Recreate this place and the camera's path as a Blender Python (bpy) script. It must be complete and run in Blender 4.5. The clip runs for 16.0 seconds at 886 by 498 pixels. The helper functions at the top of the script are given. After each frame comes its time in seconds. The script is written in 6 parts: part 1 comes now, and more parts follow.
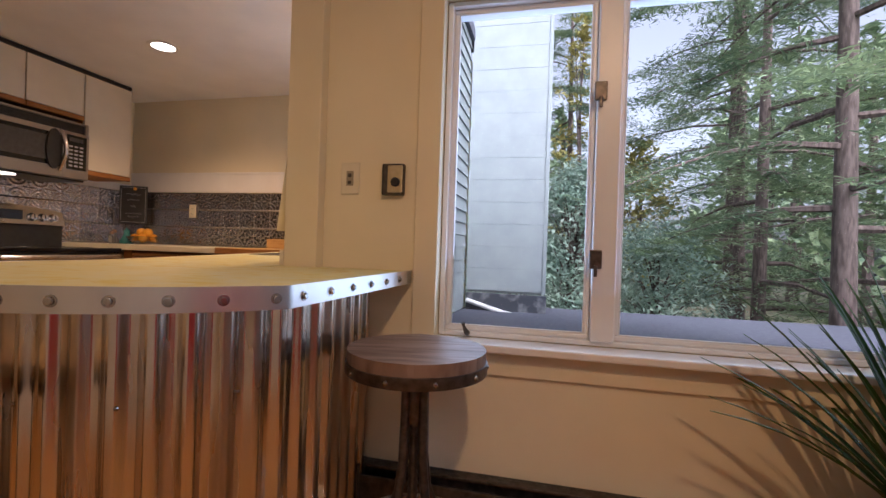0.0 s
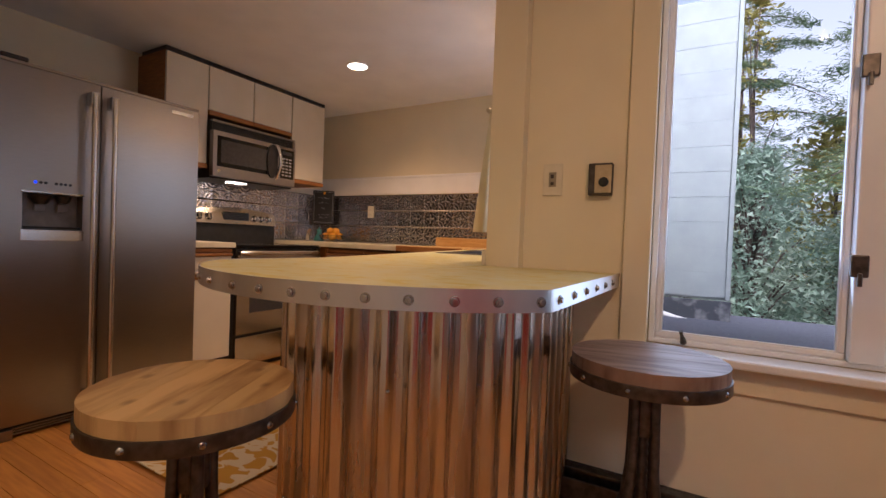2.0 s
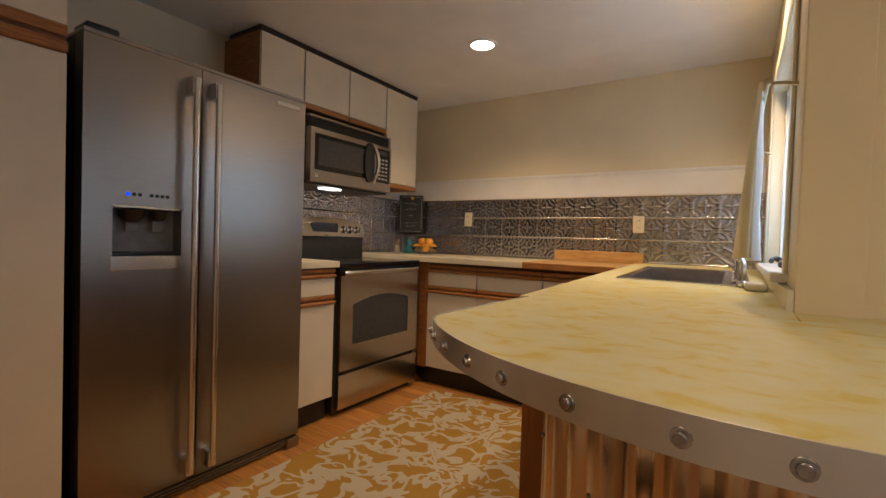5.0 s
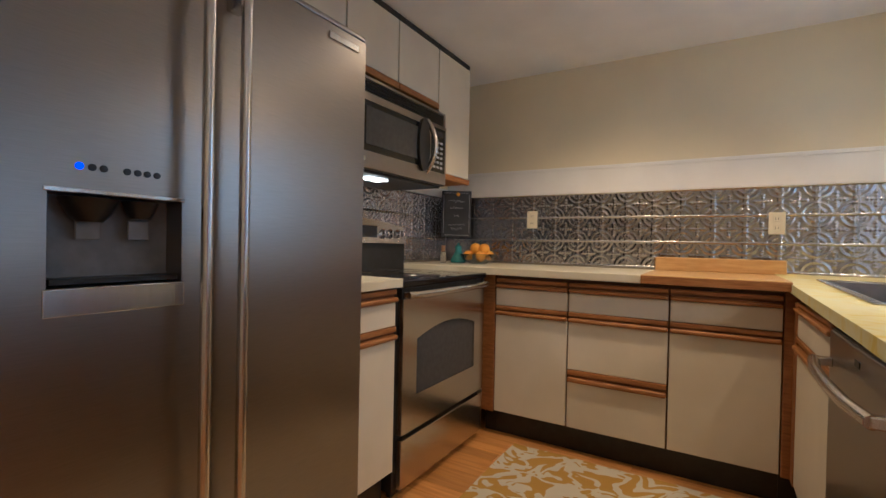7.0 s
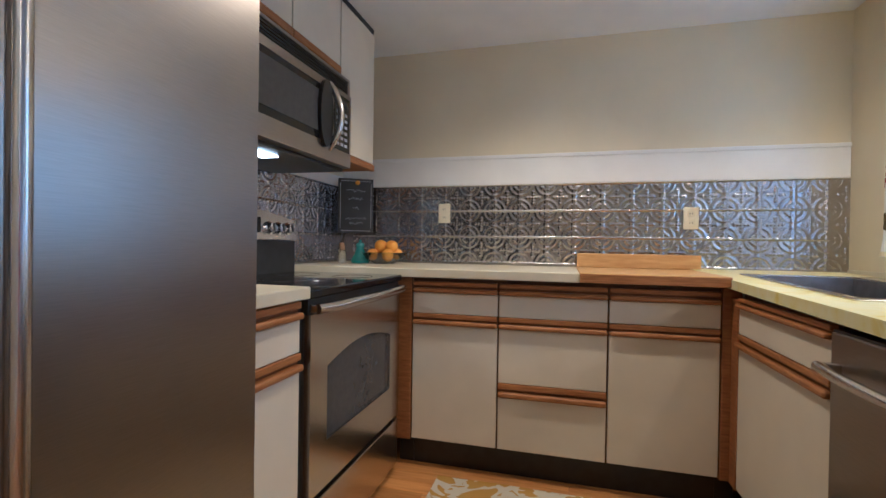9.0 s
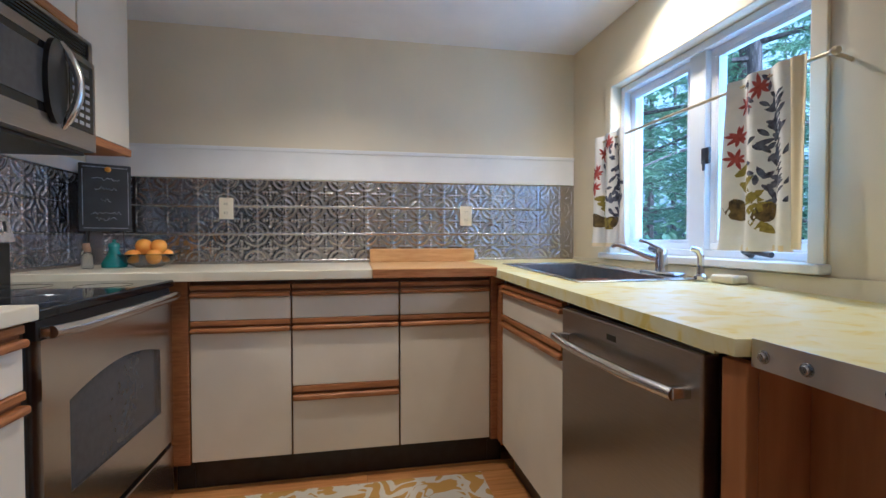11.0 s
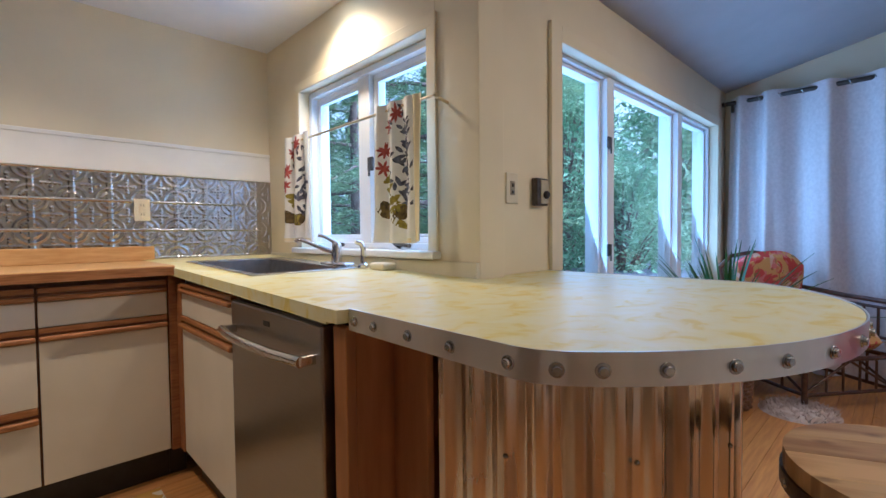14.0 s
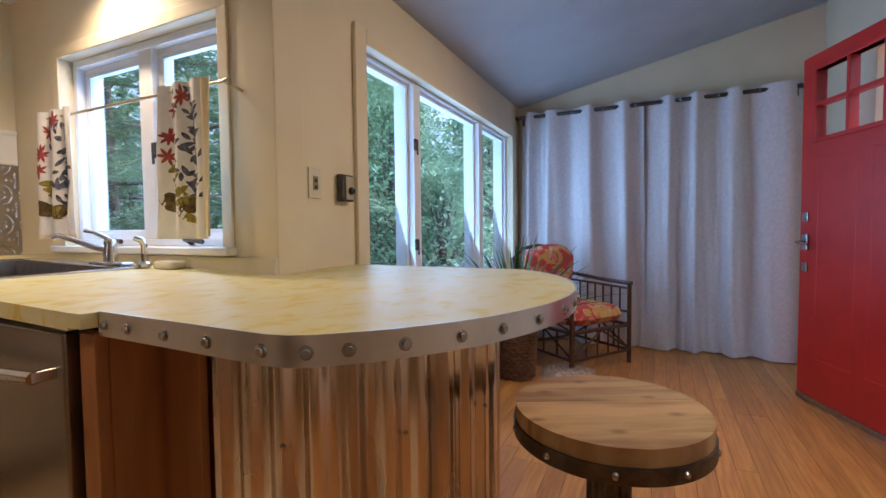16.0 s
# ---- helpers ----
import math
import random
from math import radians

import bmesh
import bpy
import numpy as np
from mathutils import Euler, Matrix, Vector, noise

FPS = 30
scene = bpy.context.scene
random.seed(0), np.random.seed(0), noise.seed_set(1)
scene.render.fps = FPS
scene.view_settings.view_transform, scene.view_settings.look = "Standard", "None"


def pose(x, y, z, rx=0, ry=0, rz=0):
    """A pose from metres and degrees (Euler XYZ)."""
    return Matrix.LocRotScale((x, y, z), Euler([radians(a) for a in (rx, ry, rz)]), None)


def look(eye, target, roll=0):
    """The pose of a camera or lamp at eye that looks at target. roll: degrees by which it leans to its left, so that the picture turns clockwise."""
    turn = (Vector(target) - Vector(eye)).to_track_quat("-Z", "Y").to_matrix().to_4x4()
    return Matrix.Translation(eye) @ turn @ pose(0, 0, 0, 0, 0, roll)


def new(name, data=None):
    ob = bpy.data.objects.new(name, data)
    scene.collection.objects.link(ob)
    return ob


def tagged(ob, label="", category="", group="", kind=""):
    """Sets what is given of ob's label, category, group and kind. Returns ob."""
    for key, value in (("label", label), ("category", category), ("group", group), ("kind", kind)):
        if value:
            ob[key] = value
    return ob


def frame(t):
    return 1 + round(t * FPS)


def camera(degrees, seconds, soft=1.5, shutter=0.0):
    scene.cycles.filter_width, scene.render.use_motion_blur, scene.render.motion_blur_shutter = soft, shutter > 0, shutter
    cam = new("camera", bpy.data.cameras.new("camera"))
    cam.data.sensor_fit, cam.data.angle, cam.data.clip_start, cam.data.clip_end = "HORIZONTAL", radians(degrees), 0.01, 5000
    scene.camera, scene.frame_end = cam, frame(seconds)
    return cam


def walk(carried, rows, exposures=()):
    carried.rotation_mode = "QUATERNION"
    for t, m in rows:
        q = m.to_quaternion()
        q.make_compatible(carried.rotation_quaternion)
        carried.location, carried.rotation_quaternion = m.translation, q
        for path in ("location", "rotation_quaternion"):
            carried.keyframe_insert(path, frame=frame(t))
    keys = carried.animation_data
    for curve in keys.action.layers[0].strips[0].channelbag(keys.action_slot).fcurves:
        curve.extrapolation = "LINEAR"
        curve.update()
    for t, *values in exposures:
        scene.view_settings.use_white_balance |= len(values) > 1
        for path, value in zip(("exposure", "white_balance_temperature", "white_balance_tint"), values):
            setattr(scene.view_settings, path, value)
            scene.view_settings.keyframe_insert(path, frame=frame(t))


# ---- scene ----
cam = camera(89.0, 16.0)
PATH = [
    (0, (0.32, 0.045, 0.993), (-0.137, 1.992, 0.99), 1.9),
    (0.5, (0.287, 0.025, 0.984), (-0.323, 1.93, 0.955), 1.8),
    (1, (0.23, 0.0, 0.984), (-0.524, 1.852, 0.945), 1.9),
    (1.5, (0.158, -0.035, 0.991), (-0.726, 1.759, 0.957), 2.2),
    (2, (0.075, -0.064, 1.003), (-0.918, 1.671, 0.962), 2.2),
    (2.5, (-0.037, -0.082, 1.02), (-1.1, 1.611, 0.974), 2.1),
    (3, (-0.143, -0.066, 1.044), (-1.232, 1.611, 0.998), 2.2),
    (3.5, (-0.27, -0.014, 1.065), (-1.368, 1.656, 1.013), 2.2),
    (4, (-0.422, 0.027, 1.066), (-1.523, 1.696, 1.019), 2.2),
    (4.5, (-0.606, 0.041, 1.075), (-1.702, 1.713, 1.028), 2.0),
    (7, (-1.655, 0.457, 1.073), (-2.683, 2.173, 1.048), 1.2),
    (7.5, (-1.807, 0.564, 1.076), (-2.784, 2.309, 1.049), 1.0),
    (8, (-1.923, 0.678, 1.055), (-2.793, 2.478, 1.035), 1.0),
    (10.5, (-2.035, 0.783, 1.063), (-1.87, 2.776, 1.032), 0.2),
    (11, (-2.007, 0.751, 1.075), (-1.634, 2.716, 1.032), -0.1),
    (11.5, (-1.982, 0.712, 1.076), (-1.41, 2.627, 1.029), -0.2),
    (12, (-1.954, 0.674, 1.078), (-1.195, 2.524, 1.025), -0.4),
    (12.5, (-1.933, 0.639, 1.07), (-1.0, 2.407, 1.019), -0.5),
    (13, (-1.915, 0.608, 1.069), (-0.82, 2.281, 1.015), -0.5),
    (13.5, (-1.901, 0.575, 1.069), (-0.653, 2.136, 1.009), -0.6),
    (14, (-1.889, 0.541, 1.069), (-0.501, 1.98, 1.003), -0.6),
    (14.5, (-1.879, 0.513, 1.069), (-0.367, 1.82, 1.003), -0.6),
    (15, (-1.875, 0.482, 1.064), (-0.25, 1.645, 0.991), -0.7),
    (15.5, (-1.861, 0.452, 1.059), (-0.138, 1.464, 0.98), -0.7),
    (16, (-1.855, 0.415, 1.059), (-0.049, 1.268, 0.973), -0.6),
]
walk(cam, [(t, look(eye, target, roll)) for t, eye, target, roll in PATH],
     exposures=[(0, 1.65, 5550, 20), (1.5, 1.63, 5650, 23), (2.5, 1.63, 5600, 20), (4.5, 1.65, 5350, 8), (7.0, 1.90, 4550, 4), (10.5, 2.17, 3750, 3), (13.5, 2.10, 3950, 4), (16, 2.0, 4550, 8)])

# ---- world, sun and lamps ----
world = bpy.data.worlds.new("world")
scene.world = world
world.use_nodes = True
wn = world.node_tree
sky = wn.nodes.new("ShaderNodeTexSky")
sky.sky_type, sky.sun_disc = "NISHITA", False
sky.sun_elevation, sky.sun_rotation = radians(40), radians(149)
sky.air_density, sky.dust_density, sky.ozone_density = 0.8, 6.0, 0.2
veil = wn.nodes.new("ShaderNodeHueSaturation")  # thin high cloud takes most of the blue
veil.inputs["Saturation"].default_value, veil.inputs["Value"].default_value = 0.3, 0.8
wn.links.new(sky.outputs[0], veil.inputs["Color"])
wn.links.new(veil.outputs[0], wn.nodes["Background"].inputs[0])
wn.nodes["Background"].inputs[1].default_value = 0.15
sun = new("sun", bpy.data.lights.new("sun", "SUN"))
sun.data.energy, sun.data.angle, sun.data.color = 0.55, radians(35), (0.97, 0.98, 1.0)
sun.matrix_world = look((0, 0, 20), (-6, 10, 10))
WARM = (1.0, 0.59, 0.27)


def spot(x, y, z, watts, degrees=120, blend=0.8, tilt=(0, 0)):
    la = new("lamp", bpy.data.lights.new("lamp", "SPOT"))
    la.data.energy, la.data.color, la.data.spot_size, la.data.spot_blend = watts, WARM, radians(degrees), blend
    la.data.shadow_soft_size = 0.045
    la.matrix_world = look((x, y, z), (x + tilt[0], y + tilt[1], z - 1))
    return la


CEIL = 2.215
# The third downlight is unseen, added as warm fill behind the camera.
DOWNLIGHTS = [(-2.105, 2.42), (-0.86, 2.42), (-1.25, -0.2)]
for (x, y), watts in zip(DOWNLIGHTS, (13.8, 11.0, 6.5)):
    spot(x, y, CEIL - 0.03, watts, 140, 0.7)


# Spot lamp added out of view to warm the window wall; its place invented.
UNSEEN_SPOT = (0.75, -0.45)
unseen_spot_lamp = spot(UNSEEN_SPOT[0], UNSEEN_SPOT[1], 2.52, 24, 110, 0.9, (-0.25, 0.78))
unseen_spot_lamp.data.shadow_soft_size = 0.035


YL_OUT = 1.85


def window_light(name, loc, target, w, h, watts):
    la = new(name, bpy.data.lights.new(name, "AREA"))
    la.data.shape, la.data.size, la.data.size_y = "RECTANGLE", w, h
    la.data.energy, la.data.color = watts, (0.66, 0.81, 1.0)
    la.matrix_world = look(loc, target)


window_light("sky_light", (1.1, YL_OUT, 1.3), (1.1, 0.0, 1.95), 2.3, 1.2, 5.6)
window_light("sky_light", (-0.46, 2.4, 1.43), (-2.4, 2.4, 1.4), 1.0, 0.85, 2.0)

# ---- materials ----


def mat(name, c1, c2=None, scale=8.0, rough=0.5, metal=0.0, bump=0.0, bscale=60.0, stretch=(1, 1, 1), detail=4.0, spec=0.5, rough2=None, coat=0.0, rnd=0.0, lo=0.35, hi=0.65, bstretch=None, local=False):
    m = bpy.data.materials.new(name)
    m.use_nodes = True
    nt = m.node_tree
    b = nt.nodes["Principled BSDF"]
    b.inputs["Roughness"].default_value, b.inputs["Metallic"].default_value = rough, metal
    b.inputs["Specular IOR Level"].default_value, b.inputs["Coat Weight"].default_value = spec, coat
    b.inputs["Coat Roughness"].default_value = 0.12
    b.inputs["Base Color"].default_value = (*c1, 1)
    geo = nt.nodes.new("ShaderNodeNewGeometry")
    mp = nt.nodes.new("ShaderNodeMapping")
    mp.inputs["Scale"].default_value = stretch
    nt.links.new(nt.nodes.new("ShaderNodeTexCoord").outputs["Object"] if local else geo.outputs["Position"], mp.inputs["Vector"])
    if rnd:
        info = nt.nodes.new("ShaderNodeObjectInfo")
        mul = nt.nodes.new("ShaderNodeMath")
        mul.operation = "MULTIPLY"
        mul.inputs[1].default_value = 40.0
        nt.links.new(info.outputs["Random"], mul.inputs[0])
        nt.links.new(mul.outputs[0], mp.inputs["Location"])
    if c2:
        n = nt.nodes.new("ShaderNodeTexNoise")
        n.inputs["Scale"].default_value, n.inputs["Detail"].default_value = scale, detail
        nt.links.new(mp.outputs[0], n.inputs["Vector"])
        r = nt.nodes.new("ShaderNodeValToRGB")
        r.color_ramp.elements[0].position, r.color_ramp.elements[1].position = lo, hi
        r.color_ramp.elements[0].color, r.color_ramp.elements[1].color = (*c1, 1), (*c2, 1)
        nt.links.new(n.outputs[0], r.inputs[0])
        out = r.outputs[0]
        if rnd:
            hs = nt.nodes.new("ShaderNodeHueSaturation")
            mr = nt.nodes.new("ShaderNodeMapRange")
            mr.inputs[3].default_value, mr.inputs[4].default_value = 1 - rnd, 1 + rnd
            nt.links.new(info.outputs["Random"], mr.inputs[0])
            nt.links.new(mr.outputs[0], hs.inputs["Value"])
            nt.links.new(out, hs.inputs["Color"])
            out = hs.outputs[0]
        nt.links.new(out, b.inputs["Base Color"])
        if rough2 is not None:
            mr = nt.nodes.new("ShaderNodeMapRange")
            mr.inputs[1].default_value, mr.inputs[2].default_value = lo, hi
            mr.inputs[3].default_value, mr.inputs[4].default_value = rough, rough2
            nt.links.new(n.outputs[0], mr.inputs[0])
            nt.links.new(mr.outputs[0], b.inputs["Roughness"])
    if bump:
        n2 = nt.nodes.new("ShaderNodeTexNoise")
        n2.inputs["Scale"].default_value, n2.inputs["Detail"].default_value = bscale, 3.0
        src = mp
        if bstretch:
            src = nt.nodes.new("ShaderNodeMapping")
            src.inputs["Scale"].default_value = bstretch
            nt.links.new(geo.outputs["Position"], src.inputs["Vector"])
        nt.links.new(src.outputs[0], n2.inputs["Vector"])
        bp = nt.nodes.new("ShaderNodeBump")
        bp.inputs["Strength"].default_value, bp.inputs["Distance"].default_value = bump, 0.004
        nt.links.new(n2.outputs[0], bp.inputs["Height"])
        nt.links.new(bp.outputs[0], b.inputs["Normal"])
    return m


def glow(name, colour, strength):
    m = mat(name, colour)
    b = m.node_tree.nodes["Principled BSDF"]
    b.inputs["Emission Color"].default_value, b.inputs["Emission Strength"].default_value = (*colour, 1), strength
    return m


def glass(name, tint=(1, 1, 1), rough=0.0):
    m = mat(name, tint, rough=rough)
    b = m.node_tree.nodes["Principled BSDF"]
    b.inputs["Transmission Weight"].default_value, b.inputs["IOR"].default_value = 1.0, 1.45
    return m


def pane_glass(name):
    m = bpy.data.materials.new(name)
    m.use_nodes = True
    nt = m.node_tree
    nt.nodes.remove(nt.nodes["Principled BSDF"])
    tr, gl, mx, lw = (nt.nodes.new("ShaderNode" + k) for k in ("BsdfTransparent", "BsdfGlossy", "MixShader", "LayerWeight"))
    gl.inputs["Roughness"].default_value = 0.02
    pw, ad = nt.nodes.new("ShaderNodeMath"), nt.nodes.new("ShaderNodeMath")
    pw.operation, ad.operation = "POWER", "MULTIPLY_ADD"
    pw.inputs[1].default_value, ad.inputs[1].default_value, ad.inputs[2].default_value = 5.0, 0.6, 0.0003
    nt.links.new(lw.outputs["Facing"], pw.inputs[0])
    nt.links.new(pw.outputs[0], ad.inputs[0])
    nt.links.new(ad.outputs[0], mx.inputs[0])
    nt.links.new(tr.outputs[0], mx.inputs[1])
    nt.links.new(gl.outputs[0], mx.inputs[2])
    nt.links.new(mx.outputs[0], nt.nodes["Material Output"].inputs[0])
    return m


WALL = mat("cream_wall_paint", (0.74, 0.66, 0.46), (0.78, 0.70, 0.495), 3, 0.62, bump=0.12, bscale=220)
WHITE = mat("white_trim_paint", (0.78, 0.77, 0.74), (0.82, 0.81, 0.78), 6, 0.42, bump=0.05, bscale=90)
CEILING = mat("ceiling_paint", (0.79, 0.79, 0.79), (0.84, 0.84, 0.84), 4, 0.75, bump=0.1, bscale=260)
VINYL = mat("white_vinyl", (0.8, 0.82, 0.84), (0.84, 0.86, 0.88), 9, 0.35)
OAK = mat("oak_trim", (0.22, 0.08, 0.014), (0.34, 0.14, 0.032), 14, 0.45, bump=0.15, bscale=90, stretch=(1, 1, 8), detail=6, rough2=0.5)
OAK_H = mat("oak_rail", (0.25, 0.095, 0.016), (0.39, 0.17, 0.04), 30, 0.42, bump=0.15, bscale=90, stretch=(0.4, 0.4, 5), detail=6, rough2=0.5)
# Oak darkened so that the colour holds the rail recess's shade.
OAK_SHADE = mat("shade_toned_oak", (0.13, 0.045, 0.012), (0.20, 0.075, 0.02), 30, 0.45, stretch=(0.4, 0.4, 5), detail=6)
# Polished, and lighter than STEEL: the cream cabinets' reflection is in the colour.
OVEN_STEEL = mat("reflection_toned_stainless", (0.56, 0.53, 0.49), (0.60, 0.57, 0.53), 60, 0.2, 1.0, stretch=(0.5, 0.5, 30), rough2=0.26)
DARKWOOD = mat("dark_oak", (0.09, 0.035, 0.014), (0.14, 0.055, 0.02), 16, 0.45, stretch=(1, 1, 0.2))
LAMINATE = mat("cream_laminate_front", (0.68, 0.615, 0.475), (0.72, 0.655, 0.515), 5, 0.40, bump=0.04, bscale=300)
COUNTER = mat("cream_laminate_top", (0.66, 0.60, 0.42), (0.72, 0.67, 0.52), 6, 0.28, bump=0.03, bscale=200, rough2=0.35)
BLACK = mat("black_plastic", (0.012, 0.012, 0.012), (0.02, 0.02, 0.02), 20, 0.35)
BLACKGLASS = mat("black_glass", (0.008, 0.008, 0.009), rough=0.06, spec=0.6)
DARK_GREY = mat("dark_grey_glass", (0.045, 0.045, 0.047), (0.055, 0.055, 0.057), 40, 0.22)
STEEL = mat("brushed_stainless", (0.315, 0.283, 0.252), (0.345, 0.31, 0.276), 60, 0.31, 1.0, stretch=(0.3, 0.3, 14), rough2=0.325)
STEEL.node_tree.nodes["Principled BSDF"].inputs["Anisotropic"].default_value = 0.3
tan_node = STEEL.node_tree.nodes.new("ShaderNodeTangent")
tan_node.direction_type, tan_node.axis = "RADIAL", "Z"
STEEL.node_tree.links.new(tan_node.outputs[0], STEEL.node_tree.nodes["Principled BSDF"].inputs["Tangent"])
STEEL_V = mat("brushed_handle_steel", (0.62, 0.60, 0.57), (0.7, 0.68, 0.65), 40, 0.22, 1.0, stretch=(6, 6, 0.5))
SINK_STEEL = mat("satin_sink_steel", (0.46, 0.47, 0.49), (0.54, 0.55, 0.57), 30, 0.33, 1.0)
CHROME = mat("chrome", (0.75, 0.75, 0.77), rough=0.1, metal=1.0)
TIN = mat("pressed_tin", (0.44, 0.42, 0.415), (0.49, 0.47, 0.46), 5, 0.2, 1.0, rough2=0.22)
# Aged streaks; the brown tint also carries the warm floor's reflection.
ZINC = mat("galvanised_corrugated", (0.42, 0.33, 0.23), (0.74, 0.67, 0.58), 7, 0.40, 1.0, bump=0.15, bscale=9, stretch=(1.6, 1.6, 0.2), detail=5, rough2=0.2, lo=0.28, hi=0.55)
ALU = mat("aluminium_edging", (0.66, 0.65, 0.63), (0.78, 0.77, 0.75), 9, 0.28, 1.0, bump=0.12, bscale=40, stretch=(1, 1, 0.3), rough2=0.36)
BOLT = mat("bolt_steel", (0.32, 0.31, 0.30), (0.5, 0.49, 0.48), 80, 0.26, 1.0)
IRON = mat("dark_iron", (0.07, 0.062, 0.056), (0.13, 0.115, 0.1), 40, 0.42, 0.85, bump=0.15, bscale=120)
STOOLWOOD = mat("pine_stool_top", (0.27, 0.135, 0.04), (0.60, 0.41, 0.17), 3.4, 0.5, bump=0.15, bscale=30, stretch=(1.0, 6, 1), detail=9, rough2=0.46, local=True, rnd=0.12, lo=0.28, hi=0.55)
def add_knots(m):
    """Sparse small dark knots in the wood."""
    nt = m.node_tree
    b = nt.nodes["Principled BSDF"]
    src = b.inputs["Base Color"].links[0].from_socket
    mp = nt.nodes.new("ShaderNodeMapping")
    mp.inputs["Scale"].default_value = (5.0, 9.0, 0.0)
    vo = nt.nodes.new("ShaderNodeTexVoronoi")
    vo.voronoi_dimensions = "2D"
    vo.inputs["Scale"].default_value = 1.0
    nt.links.new(nt.nodes.new("ShaderNodeTexCoord").outputs["Object"], mp.inputs[0])
    nt.links.new(mp.outputs[0], vo.inputs["Vector"])
    mr = nt.nodes.new("ShaderNodeMapRange")
    mr.inputs[1].default_value, mr.inputs[2].default_value = 0.03, 0.11
    mr.inputs[3].default_value, mr.inputs[4].default_value = 0.55, 0.0
    nt.links.new(vo.outputs["Distance"], mr.inputs[0])
    mx = nt.nodes.new("ShaderNodeMix")
    mx.data_type = "RGBA"
    nt.links.new(mr.outputs[0], mx.inputs[0])
    nt.links.new(src, mx.inputs[6])
    mx.inputs[7].default_value = (0.10, 0.04, 0.015, 1)
    nt.links.new(mx.outputs[2], b.inputs["Base Color"])


add_knots(STOOLWOOD)
BUTCHER = mat("butcher_block", (0.48, 0.27, 0.075), (0.60, 0.37, 0.125), 16, 0.42, stretch=(0.6, 8, 4), detail=6)
ORANGE_WOOD = mat("orange_pine_panel", (0.31, 0.12, 0.02), (0.42, 0.185, 0.04), 7, 0.46, stretch=(3, 3, 0.35), detail=7, bump=0.1, bscale=60)
RED = mat("red_door_paint", (0.47, 0.016, 0.008), (0.53, 0.022, 0.011), 6, 0.38, bump=0.08, bscale=90)
PLATE = mat("ivory_plastic", (0.68, 0.62, 0.45), (0.72, 0.66, 0.5), 20, 0.4)
BRASS = mat("aged_brass_plate", (0.52, 0.43, 0.25), (0.60, 0.50, 0.31), 50, 0.38, 0.6)
PANE = pane_glass("window_pane")
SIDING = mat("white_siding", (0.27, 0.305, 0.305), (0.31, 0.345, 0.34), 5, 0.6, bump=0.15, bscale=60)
SHINGLE = mat("asphalt_roofing", (0.085, 0.088, 0.115), (0.12, 0.122, 0.15), 30, 0.9, bump=0.4, bscale=120)
LEAD = mat("flashing", (0.05, 0.055, 0.065), (0.3, 0.3, 0.31), 9, 0.6, detail=8, bump=0.3, bscale=20, lo=0.5, hi=0.8)
BARK = mat("bark", (0.085, 0.06, 0.05), (0.20, 0.15, 0.13), 9, 0.9, bump=0.8, bscale=16, stretch=(3, 3, 0.6))
GROUND = mat("leafy_ground", (0.06, 0.075, 0.03), (0.16, 0.13, 0.075), 0.8, 0.95, detail=9, bump=0.5, bscale=6)
DIFFUSER = glow("lamp_diffuser", (1.0, 0.86, 0.64), 3.0)
LEDBLUE = glow("blue_led", (0.01, 0.05, 1.0), 0.5)


def marble(name):
    m = mat(name, (0.66, 0.58, 0.36), rough=0.44, spec=0.28, bump=0.04, bscale=160)
    nt = m.node_tree
    b = nt.nodes["Principled BSDF"]
    geo = nt.nodes.new("ShaderNodeNewGeometry")
    mp = nt.nodes.new("ShaderNodeMapping")
    mp.inputs["Scale"].default_value, mp.inputs["Rotation"].default_value = (1, 1.4, 1), (0, 0, 0.6)
    n = nt.nodes.new("ShaderNodeTexNoise")
    n.inputs["Scale"].default_value, n.inputs["Detail"].default_value, n.inputs["Distortion"].default_value = 12, 6, 0.8
    r = nt.nodes.new("ShaderNodeValToRGB")
    e = r.color_ramp.elements
    e[0].position, e[0].color = 0.34, (0.66, 0.545, 0.11, 1)
    e[1].position, e[1].color = 0.64, (0.71, 0.68, 0.42, 1)
    k = e.new(0.46)
    k.color = (0.70, 0.64, 0.29, 1)
    nt.links.new(geo.outputs["Position"], mp.inputs[0])
    nt.links.new(mp.outputs[0], n.inputs["Vector"])
    nt.links.new(n.outputs[0], r.inputs[0])
    nt.links.new(r.outputs[0], b.inputs["Base Color"])
    return m


MARBLE = marble("yellow_marbled_laminate")


def leaf_mat(name, c1, c2):
    m = mat(name, c1, c2, 1.3, 0.6, detail=5)
    nt = m.node_tree
    b = nt.nodes["Principled BSDF"]
    src = b.inputs["Base Color"].links[0].from_socket
    tl, mx = nt.nodes.new("ShaderNodeBsdfTranslucent"), nt.nodes.new("ShaderNodeMixShader")
    mx.inputs[0].default_value = 0.4
    nt.links.new(src, tl.inputs[0])
    nt.links.new(b.outputs[0], mx.inputs[1])
    nt.links.new(tl.outputs[0], mx.inputs[2])
    nt.links.new(mx.outputs[0], nt.nodes["Material Output"].inputs[0])
    return m


NEEDLE = leaf_mat("pine_needles", (0.13, 0.20, 0.12), (0.34, 0.42, 0.22))
LEAVES = leaf_mat("broad_leaves", (0.14, 0.24, 0.14), (0.33, 0.43, 0.26))
SHRUB = leaf_mat("shrub_leaves", (0.24, 0.34, 0.27), (0.46, 0.54, 0.43))
AUTUMN = leaf_mat("autumn_leaves", (0.38, 0.32, 0.09), (0.48, 0.44, 0.16))
